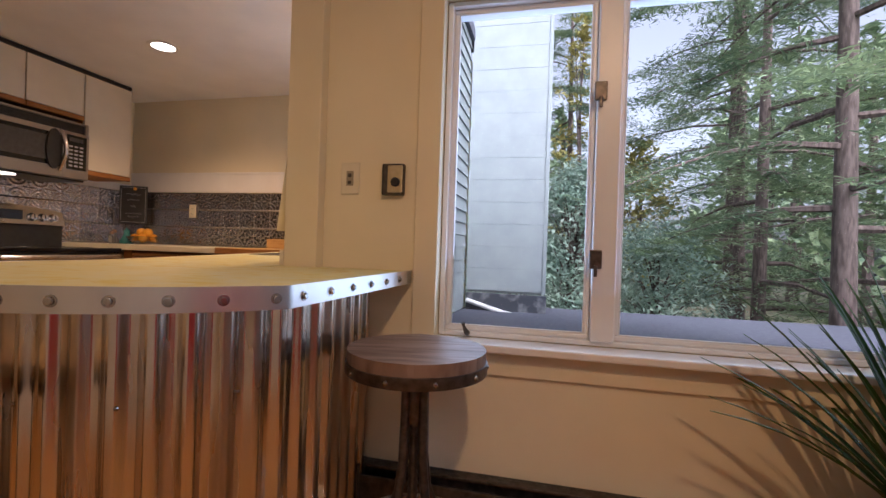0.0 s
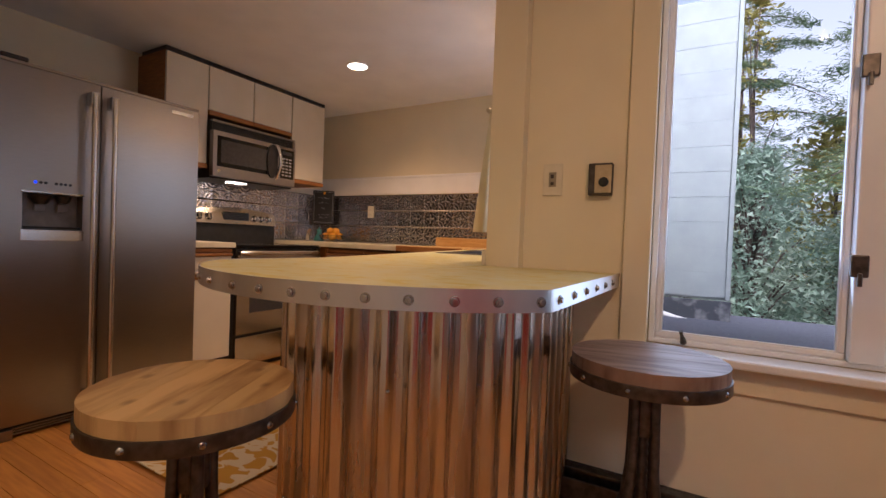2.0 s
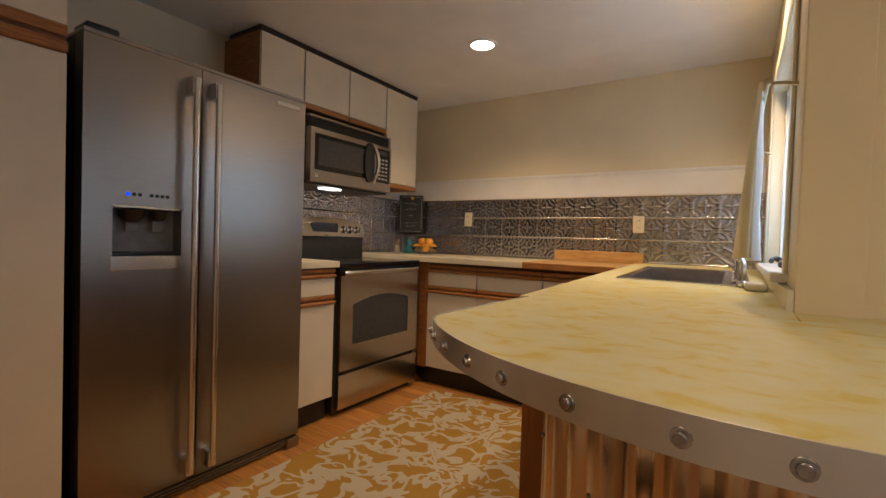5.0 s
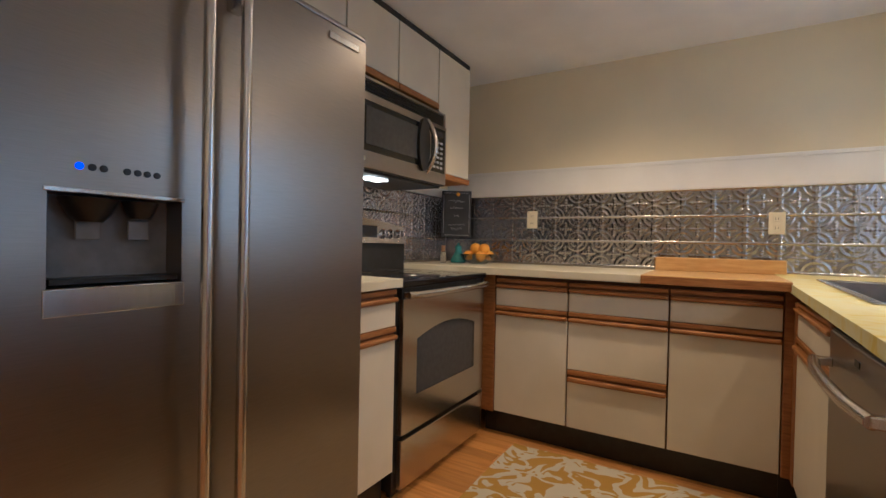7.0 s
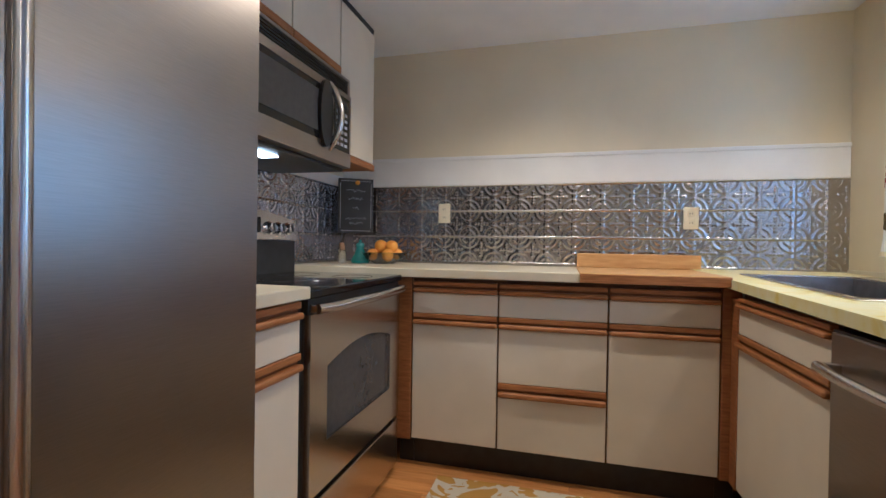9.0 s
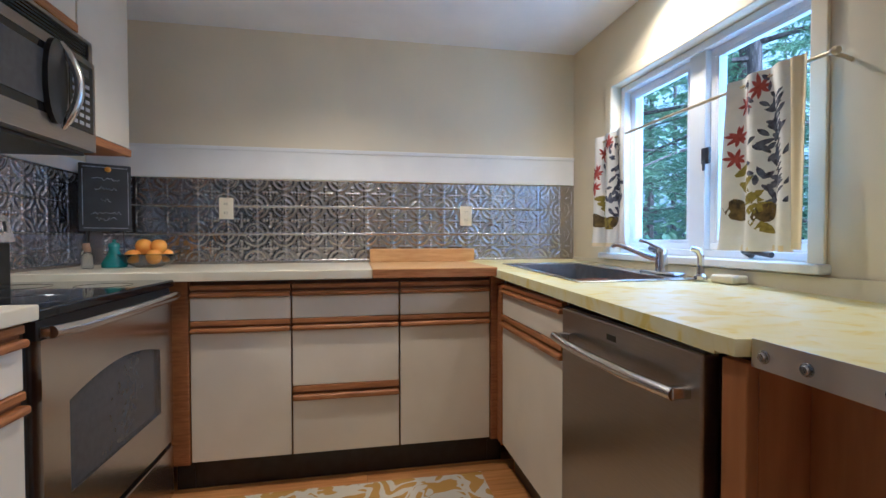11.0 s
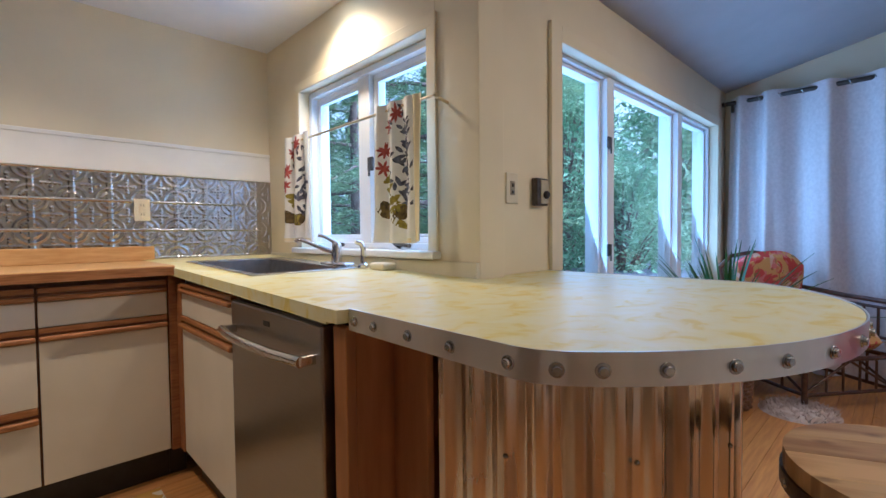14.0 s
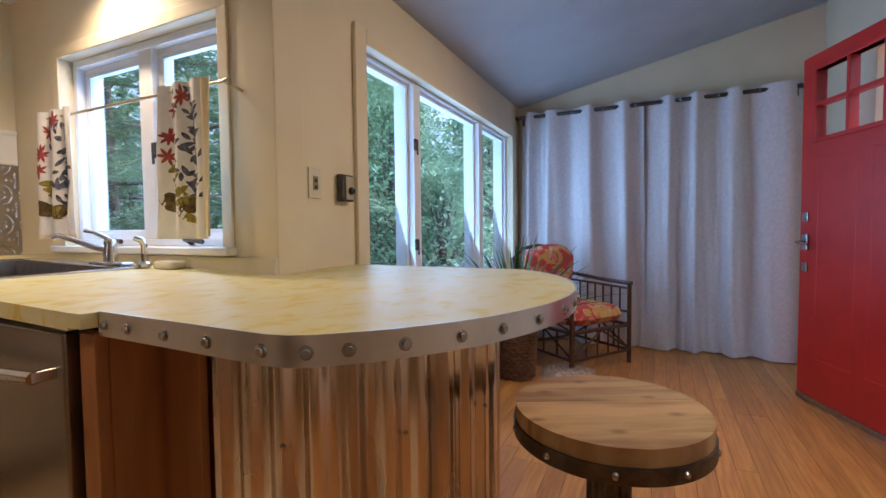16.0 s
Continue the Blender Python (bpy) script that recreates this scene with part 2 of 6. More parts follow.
BLADE = leaf_mat("plant_blades", (0.03, 0.09, 0.015), (0.10, 0.19, 0.04))
BLADE.node_tree.nodes["Principled BSDF"].inputs["Roughness"].default_value = 0.3


def floral(name, base, spots, scale=14.0, thresh=0.5):
    """Printed cloth: patches of several colours on a plain ground."""
    m = mat(name, base, rough=0.85, bump=0.15, bscale=400)
    nt = m.node_tree
    b = nt.nodes["Principled BSDF"]
    geo = nt.nodes.new("ShaderNodeNewGeometry")
    last = None
    for i, (colour, sc, th) in enumerate(spots):
        mp = nt.nodes.new("ShaderNodeMapping")
        mp.inputs["Location"].default_value = (i * 3.7, i * 1.9, i * 5.1)
        nt.links.new(geo.outputs["Position"], mp.inputs[0])
        n = nt.nodes.new("ShaderNodeTexNoise")
        n.inputs["Scale"].default_value, n.inputs["Detail"].default_value, n.inputs["Distortion"].default_value = sc, 2, 0.8
        nt.links.new(mp.outputs[0], n.inputs["Vector"])
        r = nt.nodes.new("ShaderNodeMapRange")
        r.inputs[1].default_value, r.inputs[2].default_value = th, th + 0.025
        nt.links.new(n.outputs[0], r.inputs[0])
        mx = nt.nodes.new("ShaderNodeMix")
        mx.data_type = "RGBA"
        nt.links.new(r.outputs[0], mx.inputs[0])
        if last:
            nt.links.new(last, mx.inputs[6])
        else:
            mx.inputs[6].default_value = (*base, 1)
        mx.inputs[7].default_value = (*colour, 1)
        last = mx.outputs[2]
    nt.links.new(last, b.inputs["Base Color"])
    return m


CUSHION = floral("floral_cushion", (0.62, 0.38, 0.12), [((0.70, 0.52, 0.40), 9, 0.58), ((0.52, 0.07, 0.06), 8, 0.50), ((0.62, 0.22, 0.2), 12, 0.60), ((0.28, 0.20, 0.05), 18, 0.62)])
CAFE_LINING = mat("yellow_lining", (0.76, 0.67, 0.42), (0.80, 0.71, 0.47), 9, 0.85)
DRAPE = mat("white_drape", (0.66, 0.62, 0.615), (0.75, 0.71, 0.70), 45, 0.85, bump=0.2, bscale=160, detail=5)


# ---- mesh tools ----


def part(name, bm, material, parent=None, label="", smooth=False, kind=""):
    me = bpy.data.meshes.new(name)
    bmesh.ops.recalc_face_normals(bm, faces=bm.faces)
    bm.to_mesh(me)
    bm.free()
    me.materials.append(material)
    if smooth:
        for p in me.polygons:
            p.use_smooth = True
        me.set_sharp_from_angle(angle=radians(38))
    ob = new(name, me)
    if parent:
        ob.parent = parent
    return tagged(ob, label, kind=kind)


def thing(name, label, category, group="", kind="", at=(0, 0, 0), rz=0):
    e = new(name)
    e.empty_display_size = 0.1
    e.matrix_world = pose(*at, 0, 0, rz)
    return tagged(e, label, category, group, kind)


def B(*boxes, bevel=0.0, seg=2):
    """A bmesh of boxes (x0, x1, y0, y1, z0, z1)."""
    bm = bmesh.new()
    for x0, x1, y0, y1, z0, z1 in boxes:
        v = bmesh.ops.create_cube(bm, size=1, matrix=Matrix.LocRotScale(((x0 + x1) / 2, (y0 + y1) / 2, (z0 + z1) / 2), None, (x1 - x0, y1 - y0, z1 - z0)))["verts"]
        if bevel:
            bmesh.ops.bevel(bm, geom=list({e for q in v for e in q.link_edges}), offset=bevel, segments=seg, affect="EDGES", profile=0.5)
    return bm


def tube(bm, pts, r, seg=10, caps=True):
    """A round bar along the points; r is one radius or one a point."""
    pts = [Vector(p) for p in pts]
    rad = r if isinstance(r, (list, tuple)) else [r] * len(pts)
    rings, side = [], None
    for i, p in enumerate(pts):
        d = (pts[min(i + 1, len(pts) - 1)] - pts[max(i - 1, 0)]).normalized()
        if side is None:
            side = d.orthogonal().normalized()
        side = (side - d * side.dot(d)).normalized()
        up = d.cross(side)
        rings.append([bm.verts.new(p + (side * math.cos(a) + up * math.sin(a)) * rad[i]) for a in [2 * math.pi * k / seg for k in range(seg)]])
    for a, b in zip(rings, rings[1:]):
        for k in range(seg):
            bm.faces.new((a[k], a[(k + 1) % seg], b[(k + 1) % seg], b[k]))
    if caps:
        bm.faces.new(rings[0][::-1])
        bm.faces.new(rings[-1])
    return bm


def ring(bm, c, R, r, seg=40, sec=8, tilt=None):
    rings = []
    for i in range(seg):
        a = 2 * math.pi * i / seg
        rings.append([bm.verts.new((c[0] + (R + r * math.cos(b)) * math.cos(a), c[1] + (R + r * math.cos(b)) * math.sin(a), c[2] + r * math.sin(b))) for b in [2 * math.pi * k / sec for k in range(sec)]])
    for i in range(seg):
        a, b = rings[i], rings[(i + 1) % seg]
        for k in range(sec):
            bm.faces.new((a[k], a[(k + 1) % sec], b[(k + 1) % sec], b[k]))
    return bm


def lathe(bm, prof, seg=32, c=(0, 0, 0)):
    """Turns the profile of (radius, height) round the upright line through c."""
    rows = []
    for r, z in prof:
        rows.append([bm.verts.new((c[0] + max(r, 1e-4) * math.cos(2 * math.pi * k / seg), c[1] + max(r, 1e-4) * math.sin(2 * math.pi * k / seg), c[2] + z)) for k in range(seg)])
    for a, b in zip(rows, rows[1:]):
        for k in range(seg):
            bm.faces.new((a[k], a[(k + 1) % seg], b[(k + 1) % seg], b[k]))
    bmesh.ops.remove_doubles(bm, verts=bm.verts, dist=2e-4)
    return bm


def prism(bm, outline, z0, z1):
    lo = [bm.verts.new((x, y, z0)) for x, y in outline]
    hi = [bm.verts.new((x, y, z1)) for x, y in outline]
    bm.faces.new(lo[::-1])
    bm.faces.new(hi)
    n = len(outline)
    for i in range(n):
        bm.faces.new((lo[i], lo[(i + 1) % n], hi[(i + 1) % n], hi[i]))
    return bm


def sheet(bm, grid, thick=0.0):
    """A sheet through rows of points, both sides if thick."""
    vs = [[bm.verts.new(p) for p in row] for row in grid]
    for a, b in zip(vs, vs[1:]):
        for i in range(len(a) - 1):
            bm.faces.new((a[i], a[i + 1], b[i + 1], b[i]))
    if thick:
        bmesh.ops.recalc_face_normals(bm, faces=bm.faces)
        bmesh.ops.solidify(bm, geom=bm.faces[:], thickness=thick)
    return bm


def structure(name, bm, material, label, category="wall"):
    return tagged(part(name, bm, material), label, category, kind="structure")

# ---- the shell of the place ----
XW, YN, XK, YL, XE, YS = -3.37, 3.372, -0.68, 1.655, 2.55, -0.74
TOP, NTOP, LIFT = 0.905, 0.944, 0.0243
run_top = lambda y: TOP + LIFT * max(0.0, y - 1.45)  # the sink run rises a little towards the back wall
slope = lambda y: 2.24 + 0.21 * (1.66 - y)

structure("wall_north", B((XW - 0.12, XK, YN, YN + 0.14, 0, 2.3)), WALL, "cream painted wall behind the counter", "wall")
structure("wall_west", B((XW - 0.12, XW, YS - 0.12, YN, 0, 2.3)), WALL, "cream painted wall behind the range", "wall")
# kitchen window wall, with its opening
KY0, KY1, KZ0, KZ1 = 1.865, 2.94, 1.0, 1.875
wall_k = structure("wall_kitchen_window", B((XK, -0.5, 1.83, KY0, 0, 2.9), (XK, -0.5, KY1, 4.6, 0, 2.9), (XK, -0.5, KY0, KY1, 0, KZ0), (XK, -0.5, KY0, KY1, KZ1, 2.9)), WALL, "cream painted wall round the kitchen window", "wall")
structure("wall_pillar", B((XK, -0.54, 1.604, 1.83, 0, 2.9), bevel=0.004), WALL, "cream painted pier at the end of the counter", "pillar")
# living window wall
LX0, LX1, LZ0, LZ1 = -0.08, 2.29, 0.665, 1.925
structure("wall_living_window", B((-0.54, LX0, YL, 1.83, 0, 2.9), (LX1, XE, YL, 1.83, 0, 2.9), (LX0, LX1, YL, 1.83, 0, LZ0), (LX0, LX1, YL, 1.83, LZ1, 2.9)), WALL, "cream painted wall round the wide window", "wall")
structure("wall_east", B((XE, XE + 0.12, YS - 0.12, 1.83, 0, 3.0)), WALL, "cream painted wall behind the drapes", "wall")
DX0, DX1 = 0.70, 1.64
structure("wall_south", B((XW, DX0, YS - 0.12, YS, 0, 3.0), (DX1, XE, YS - 0.12, YS, 0, 3.0), (DX0, DX1, YS - 0.12, YS, 2.08, 3.0)), WALL, "cream painted wall with the entrance", "wall")
structure("porch_wall", B((DX0 - 0.4, DX1 + 0.4, YS - 1.3, YS - 1.22, 0, 2.6)), SIDING, "white boarding outside the entrance", "wall")
structure("ceiling_kitchen", B((XW - 0.12, XK + 0.02, YS - 0.12, YN + 0.14, CEIL, CEIL + 0.1)), CEILING, "flat white kitchen ceiling", "ceiling")
structure("wall_header", B((XK + 0.021, XK + 0.06, YS, 1.6035, CEIL, 2.95)), WALL, "cream painted strip of wall above the kitchen ceiling", "wall")
bm = bmesh.new()
x0, x1, ya, yb = XK + 0.061, XE + 0.1, 1.70, YS - 0.1
vs = [bm.verts.new(p) for p in [(x0, ya, slope(ya)), (x1, ya, slope(ya)), (x1, yb, slope(yb)), (x0, yb, slope(yb))]]
bm.faces.new(vs)
bmesh.ops.solidify(bm, geom=bm.faces[:], thickness=-0.08)
structure("ceiling_living", bm, CEILING, "sloping white ceiling over the sitting area", "ceiling")
structure("roof", B((XW - 0.3, -0.45, YS - 0.4, 4.7, 3.05, 3.15), (-0.45, XE + 0.3, YS - 0.4, 2.0, 3.05, 3.15)), SHINGLE, "dark house roof", "roof")

# trim on the walls
structure("trim_rail", B((XW + 0.003, XK - 0.003, YN - 0.012, YN - 0.001, 1.407, 1.565), (XW + 0.003, XK - 0.003, YN - 0.018, YN - 0.001, 1.557, 1.578), bevel=0.003), WHITE, "white painted board above the pressed tin", "trim")
structure("trim_rail_west", B((XW + 0.001, XW + 0.012, 2.64, YN - 0.013, 1.407, 1.47)), WHITE, "white painted board above the pressed tin", "trim")
structure("trim_laminate_lip", B((XK - 0.018, XK - 0.001, 1.606, YN - 0.03, TOP, TOP + 0.06)), COUNTER, "cream laminate upstand along the wall", "trim")
structure("baseboard", B((XE - 0.014, XE - 0.001, YS, YL - 0.08, 0, 0.11), (1.7, XE - 0.015, YS + 0.001, YS + 0.014, 0, 0.11), bevel=0.003), WALL, "cream painted baseboard", "baseboard")

# kitchen window: deep reveal, two casements
def casement(name, label, x0, x1, z0, z1, depth, parent, f=0.03, bead=0.012):
    """One white sash with its pane, in the local frame whose front is -y."""
    sash = part(name, B((x0, x1, 0, depth, z0, z0 + f), (x0, x1, 0, depth, z1 - f, z1), (x0, x0 + f, 0, depth, z0 + f, z1 - f), (x1 - f, x1, 0, depth, z0 + f, z1 - f), bevel=0.004), VINYL, parent, label)
    p = part("pane", B((x0 + f - 0.004, x1 - f + 0.004, depth * 0.45, depth * 0.45 + 0.005, z0 + f - 0.004, z1 - f + 0.004)), PANE, sash)
    p.visible_shadow = False
    part("glazing_bead", B((x0 + f, x1 - f, -0.0, depth * 0.4, z0 + f, z0 + f + bead), (x0 + f, x1 - f, 0.0, depth * 0.4, z1 - f - bead, z1 - f), (x0 + f, x0 + f + bead, 0.0, depth * 0.4, z0 + f + bead, z1 - f - bead), (x1 - f - bead, x1 - f, 0.0, depth * 0.4, z0 + f + bead, z1 - f - bead), bevel=0.002), VINYL, sash)
    return sash


def lock(x, z, y, parent):
    lk = part("sash_lock", B((x - 0.021, x + 0.021, y - 0.012, y, z - 0.033, z + 0.033), bevel=0.004), IRON, parent, "dark bronze sash lock")
    part("lever", B((x - 0.006, x + 0.006, y - 0.02, y - 0.012, z - 0.06, z - 0.02), bevel=0.003), IRON, lk)


W = KY1 - KY0
win = thing("window_1", "white double casement window above the sink", "window", kind="structure", at=(XK, KY1, 0), rz=-90)
part("window_frame", B((0.003, 0.035, 0.05, 0.16, KZ0 + 0.003, KZ1 - 0.003), (W - 0.035, W - 0.003, 0.05, 0.16, KZ0 + 0.003, KZ1 - 0.003), (0.035, W - 0.035, 0.05, 0.16, KZ1 - 0.035, KZ1 - 0.003), (0.035, W - 0.035, 0.05, 0.16, KZ0 + 0.003, KZ0 + 0.03), bevel=0.003), VINYL, win)
part("mullion", B((W / 2 - 0.045, W / 2 + 0.045, 0.06, 0.16, KZ0 + 0.03, KZ1 - 0.035), bevel=0.004), VINYL, win)
part("window_sill", B((-0.06, W + 0.06, -0.045, 0.07, KZ0 - 0.028, KZ0 + 0.002), bevel=0.006), WHITE, win, "white painted sill")
casement("sash", "", 0.035, W / 2 - 0.045, KZ0 + 0.03, KZ1 - 0.035, 0.05, win).location = (0, 0.085, 0)
casement("sash", "", W / 2 + 0.045, W - 0.035, KZ0 + 0.03, KZ1 - 0.035, 0.05, win).location = (0, 0.085, 0)
lock(W / 2 + 0.055, 1.41, 0.062, win)
part("casing", B((-0.05, 0.004, -0.012, -0.001, KZ0, KZ1), (W - 0.004, W + 0.05, -0.012, -0.001, KZ0, KZ1), (-0.05, W + 0.05, -0.012, -0.001, KZ1 - 0.004, KZ1 + 0.05), bevel=0.005, seg=3), WALL, win, "cream painted rounded casing")
for xc in (0.3, 0.82):
    crank = part("crank_handle", tube(bmesh.new(), [(xc, 0.05, KZ0 + 0.018), (xc, 0.02, KZ0 + 0.032), (xc + 0.05, 0.0, KZ0 + 0.03), (xc + 0.13, -0.005, KZ0 + 0.022)], [0.014, 0.012, 0.008, 0.01]), IRON, win, "dark bronze crank handle", smooth=True)

# living window: casement, wide fixed pane, casement
win = thing("window_2", "wide white three-light window looking out to pines", "window", kind="structure", at=(0, YL, 0))
F0, F1 = 0.05, 0.17
part("window_frame", B((LX0 + 0.003, LX0 + 0.022, F0, F1, LZ0 + 0.003, LZ1 - 0.003), (LX1 - 0.022, LX1 - 0.003, F0, F1, LZ0 + 0.003, LZ1 - 0.003), (LX0 + 0.022, LX1 - 0.022, F0, F1, LZ1 - 0.02, LZ1 - 0.003), (LX0 + 0.022, LX1 - 0.022, F0, F1, LZ0 + 0.003, LZ0 + 0.02), bevel=0.003), VINYL, win)
M1, M2 = 0.508, 1.575
for mx in (M1, M2):
    part("mullion", B((mx - 0.04, mx + 0.04, 0.035, F1, LZ0 + 0.02, LZ1 - 0.02), bevel=0.005), VINYL, win)
for a, b in ((LX0 + 0.022, M1 - 0.04), (M1 + 0.04, M2 - 0.04), (M2 + 0.04, LX1 - 0.022)):
    casement("sash", "", a, b, LZ0 + 0.02, LZ1 - 0.02, 0.05, win, 0.018, 0.005).location = (0, 0.075, 0)
part("window_sill", B((LX0 - 0.1, LX1 + 0.1, -0.07, F0, LZ0 - 0.026, LZ0 + 0.002), bevel=0.006), WHITE, win, "white painted sill")
part("apron", B((LX0 - 0.09, LX1 + 0.09, -0.016, -0.001, LZ0 - 0.115, LZ0 - 0.027), bevel=0.003), WALL, win, "cream painted apron board")
part("casing", B((LX0 - 0.085, LX0 + 0.004, -0.02, -0.001, LZ0 + 0.003, LZ1 + 0.07), (LX1 - 0.004, LX1 + 0.085, -0.02, -0.001, LZ0 + 0.003, LZ1 + 0.07), (LX0 + 0.004, LX1 - 0.004, -0.02, -0.001, LZ1 - 0.004, LZ1 + 0.07), bevel=0.004), WALL, win, "cream painted casing")
for z in (1.555, 0.972):
    lock(M1 - 0.03, z, 0.035, win)
part("crank_handle", tube(bmesh.new(), [(0.035, 0.04, LZ0 + 0.018), (0.035, 0.01, LZ0 + 0.03), (0.03, -0.006, LZ0 + 0.05), (0.027, -0.01, LZ0 + 0.062)], [0.011, 0.009, 0.005, 0.007]), IRON, win, "dark bronze crank handle", smooth=True)

# ---- outside ----
structure("ground", B((-60, 60, -30, 90, -1.7, -1.5)), GROUND, "leaf-strewn ground under the trees", "ground")
lr = thing("low_roof", "dark asphalt roof below the window", "roof", kind="structure", at=(0, 0, 0))
bm = bmesh.new()
sheet(bm, [[(-0.5, 1.84, 0.42), (9, 1.84, 0.42)], [(-0.5, 5.1, 0.3), (9, 5.1, 0.3)]], 0.08)
part("roofing", bm, SHINGLE, lr)
part("fascia", B((-0.5, 9, 5.1, 5.14, 0.05, 0.3)), SIDING, lr)
part("wall", B((-0.5, 9, 4.9, 5.0, -1.5, 0.2)), SIDING, lr)
# clapboards on the kitchen's outer wall and the boxed chimney
cb = thing("clapboard_wall", "white clapboard outer wall", "wall", kind="structure", at=(0, 0, 0))
bm0 = bmesh.new()
prof = [(0, 0), (0.022, 0), (0.006, 0.118), (0, 0.118)]
lo = [bm0.verts.new((x, 0, z)) for x, z in prof]
hi = [bm0.verts.new((x, 1, z)) for x, z in prof]
bm0.faces.new(lo[::-1]), bm0.faces.new(hi)
for i in range(4):
    bm0.faces.new((lo[i], lo[(i + 1) % 4], hi[(i + 1) % 4], hi[i]))
bmesh.ops.recalc_face_normals(bm0, faces=bm0.faces)
clap_me = bpy.data.meshes.new("clapboard")
bm0.to_mesh(clap_me)
bm0.free()
clap_me.materials.append(SIDING)
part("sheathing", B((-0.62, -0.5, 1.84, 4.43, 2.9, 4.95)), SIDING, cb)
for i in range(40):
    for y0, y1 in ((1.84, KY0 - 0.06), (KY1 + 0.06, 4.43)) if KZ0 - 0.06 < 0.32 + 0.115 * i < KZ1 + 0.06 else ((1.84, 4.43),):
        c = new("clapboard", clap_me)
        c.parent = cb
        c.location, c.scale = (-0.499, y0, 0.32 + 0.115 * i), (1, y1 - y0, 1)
chim = thing("boxed_chimney", "white boarded chimney box standing on the low roof", "chimney", kind="structure", at=(-0.09, 4.78, 0.3))
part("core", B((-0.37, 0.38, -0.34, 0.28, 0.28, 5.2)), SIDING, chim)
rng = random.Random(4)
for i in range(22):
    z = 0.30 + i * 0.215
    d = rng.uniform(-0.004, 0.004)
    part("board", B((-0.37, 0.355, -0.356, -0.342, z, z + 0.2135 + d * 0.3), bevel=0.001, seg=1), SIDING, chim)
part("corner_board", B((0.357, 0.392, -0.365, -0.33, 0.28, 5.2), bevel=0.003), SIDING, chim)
part("flashing", B((-0.37, 0.40, -0.37, -0.341, -0.02, 0.272), (-0.37, 0.40, -0.43, -0.36, -0.02, 0.05), bevel=0.006), LEAD, chim, "weathered dark flashing with smeared white sealant")
part("roll", tube(bmesh.new(), [(-0.36, -0.40, 0.2), (0.0, -0.42, 0.1), (0.36, -0.45, 0.04)], 0.022, 8), WHITE, chim, "smeared white sealant")

# ---- trees ----


def foliage(bm, pts, rng, size, flat=0.5, n=1, wide=0.42, tip=0.9):
    """Many small leaf cards, each bent and turned, round the points."""
    for p, spread in pts:
        for _ in range(n):
            q = Vector(p) + Vector((rng.gauss(0, spread), rng.gauss(0, spread), rng.gauss(0, spread * flat)))
            s = size * rng.uniform(0.6, 1.5)
            m = Matrix.Translation(q) @ Euler((rng.uniform(-tip, tip), rng.uniform(-tip, tip), rng.uniform(0, 6.28))).to_matrix().to_4x4()
            v = [bm.verts.new(m @ Vector(c)) for c in ((-s, 0, 0), (-0.2 * s, -wide * s, 0.08 * s), (s, 0, -0.05 * s), (-0.1 * s, wide * s, 0.08 * s))]
            bm.faces.new(v)


def pine(x, y, h, r, seed, crown_from=0.12, mat_=None, reach=0.24, dens=1.0):
    rng = random.Random(seed)
    t = thing("pine_tree", "tall pine with drooping green boughs and grey bark", "tree", "pines outside", at=(x, y, -1.5))
    lean = (rng.uniform(-0.3, 0.3), rng.uniform(-0.3, 0.3))
    at = lambda z: Vector((lean[0] * z / h, lean[1] * z / h, z))
    part("trunk", tube(bmesh.new(), [at(h * i / 12) for i in range(13)], [r * (1 - 0.9 * i / 12) for i in range(13)], 10), BARK, t, smooth=True)
    crown = bmesh.new()
    k = int(34 * dens)
    for i in range(k):
        f = crown_from + (0.98 - crown_from) * (i + rng.random()) / k
        a = i * 2.4 + rng.uniform(-0.4, 0.4)
        L = h * reach * (1 - f) ** 0.7 * rng.uniform(0.7, 1.15) + 0.3
        o = at(h * f)
        d = Vector((math.cos(a), math.sin(a), 0))
        pts = [o + d * (L * s) + Vector((0, 0, L * (0.10 * s - 0.32 * s * s))) for s in (0, 0.3, 0.6, 0.85, 1)]
        part("limb", tube(bmesh.new(), pts, [0.05 * (1 - f) + 0.015, 0.035 * (1 - f) + 0.012, 0.02, 0.012, 0.006], 5, False), BARK, t)
        side = Vector((-d.y, d.x, 0))
        tips = []
        for s in (0.35, 0.5, 0.65, 0.8, 0.92, 1.05):
            for w in (-0.24, -0.08, 0.08, 0.24):
                c = o + d * (L * s) + side * (L * w * (1.3 - s) * 1.3) + Vector((0, 0, L * (0.10 * s - 0.32 * s * s) - 0.05))
                tips.append((c, L * 0.075))
        foliage(crown, tips, rng, 0.075, 0.16, 30, 0.17, 0.45)
    part("crown", crown, mat_ or NEEDLE, t)
    return t


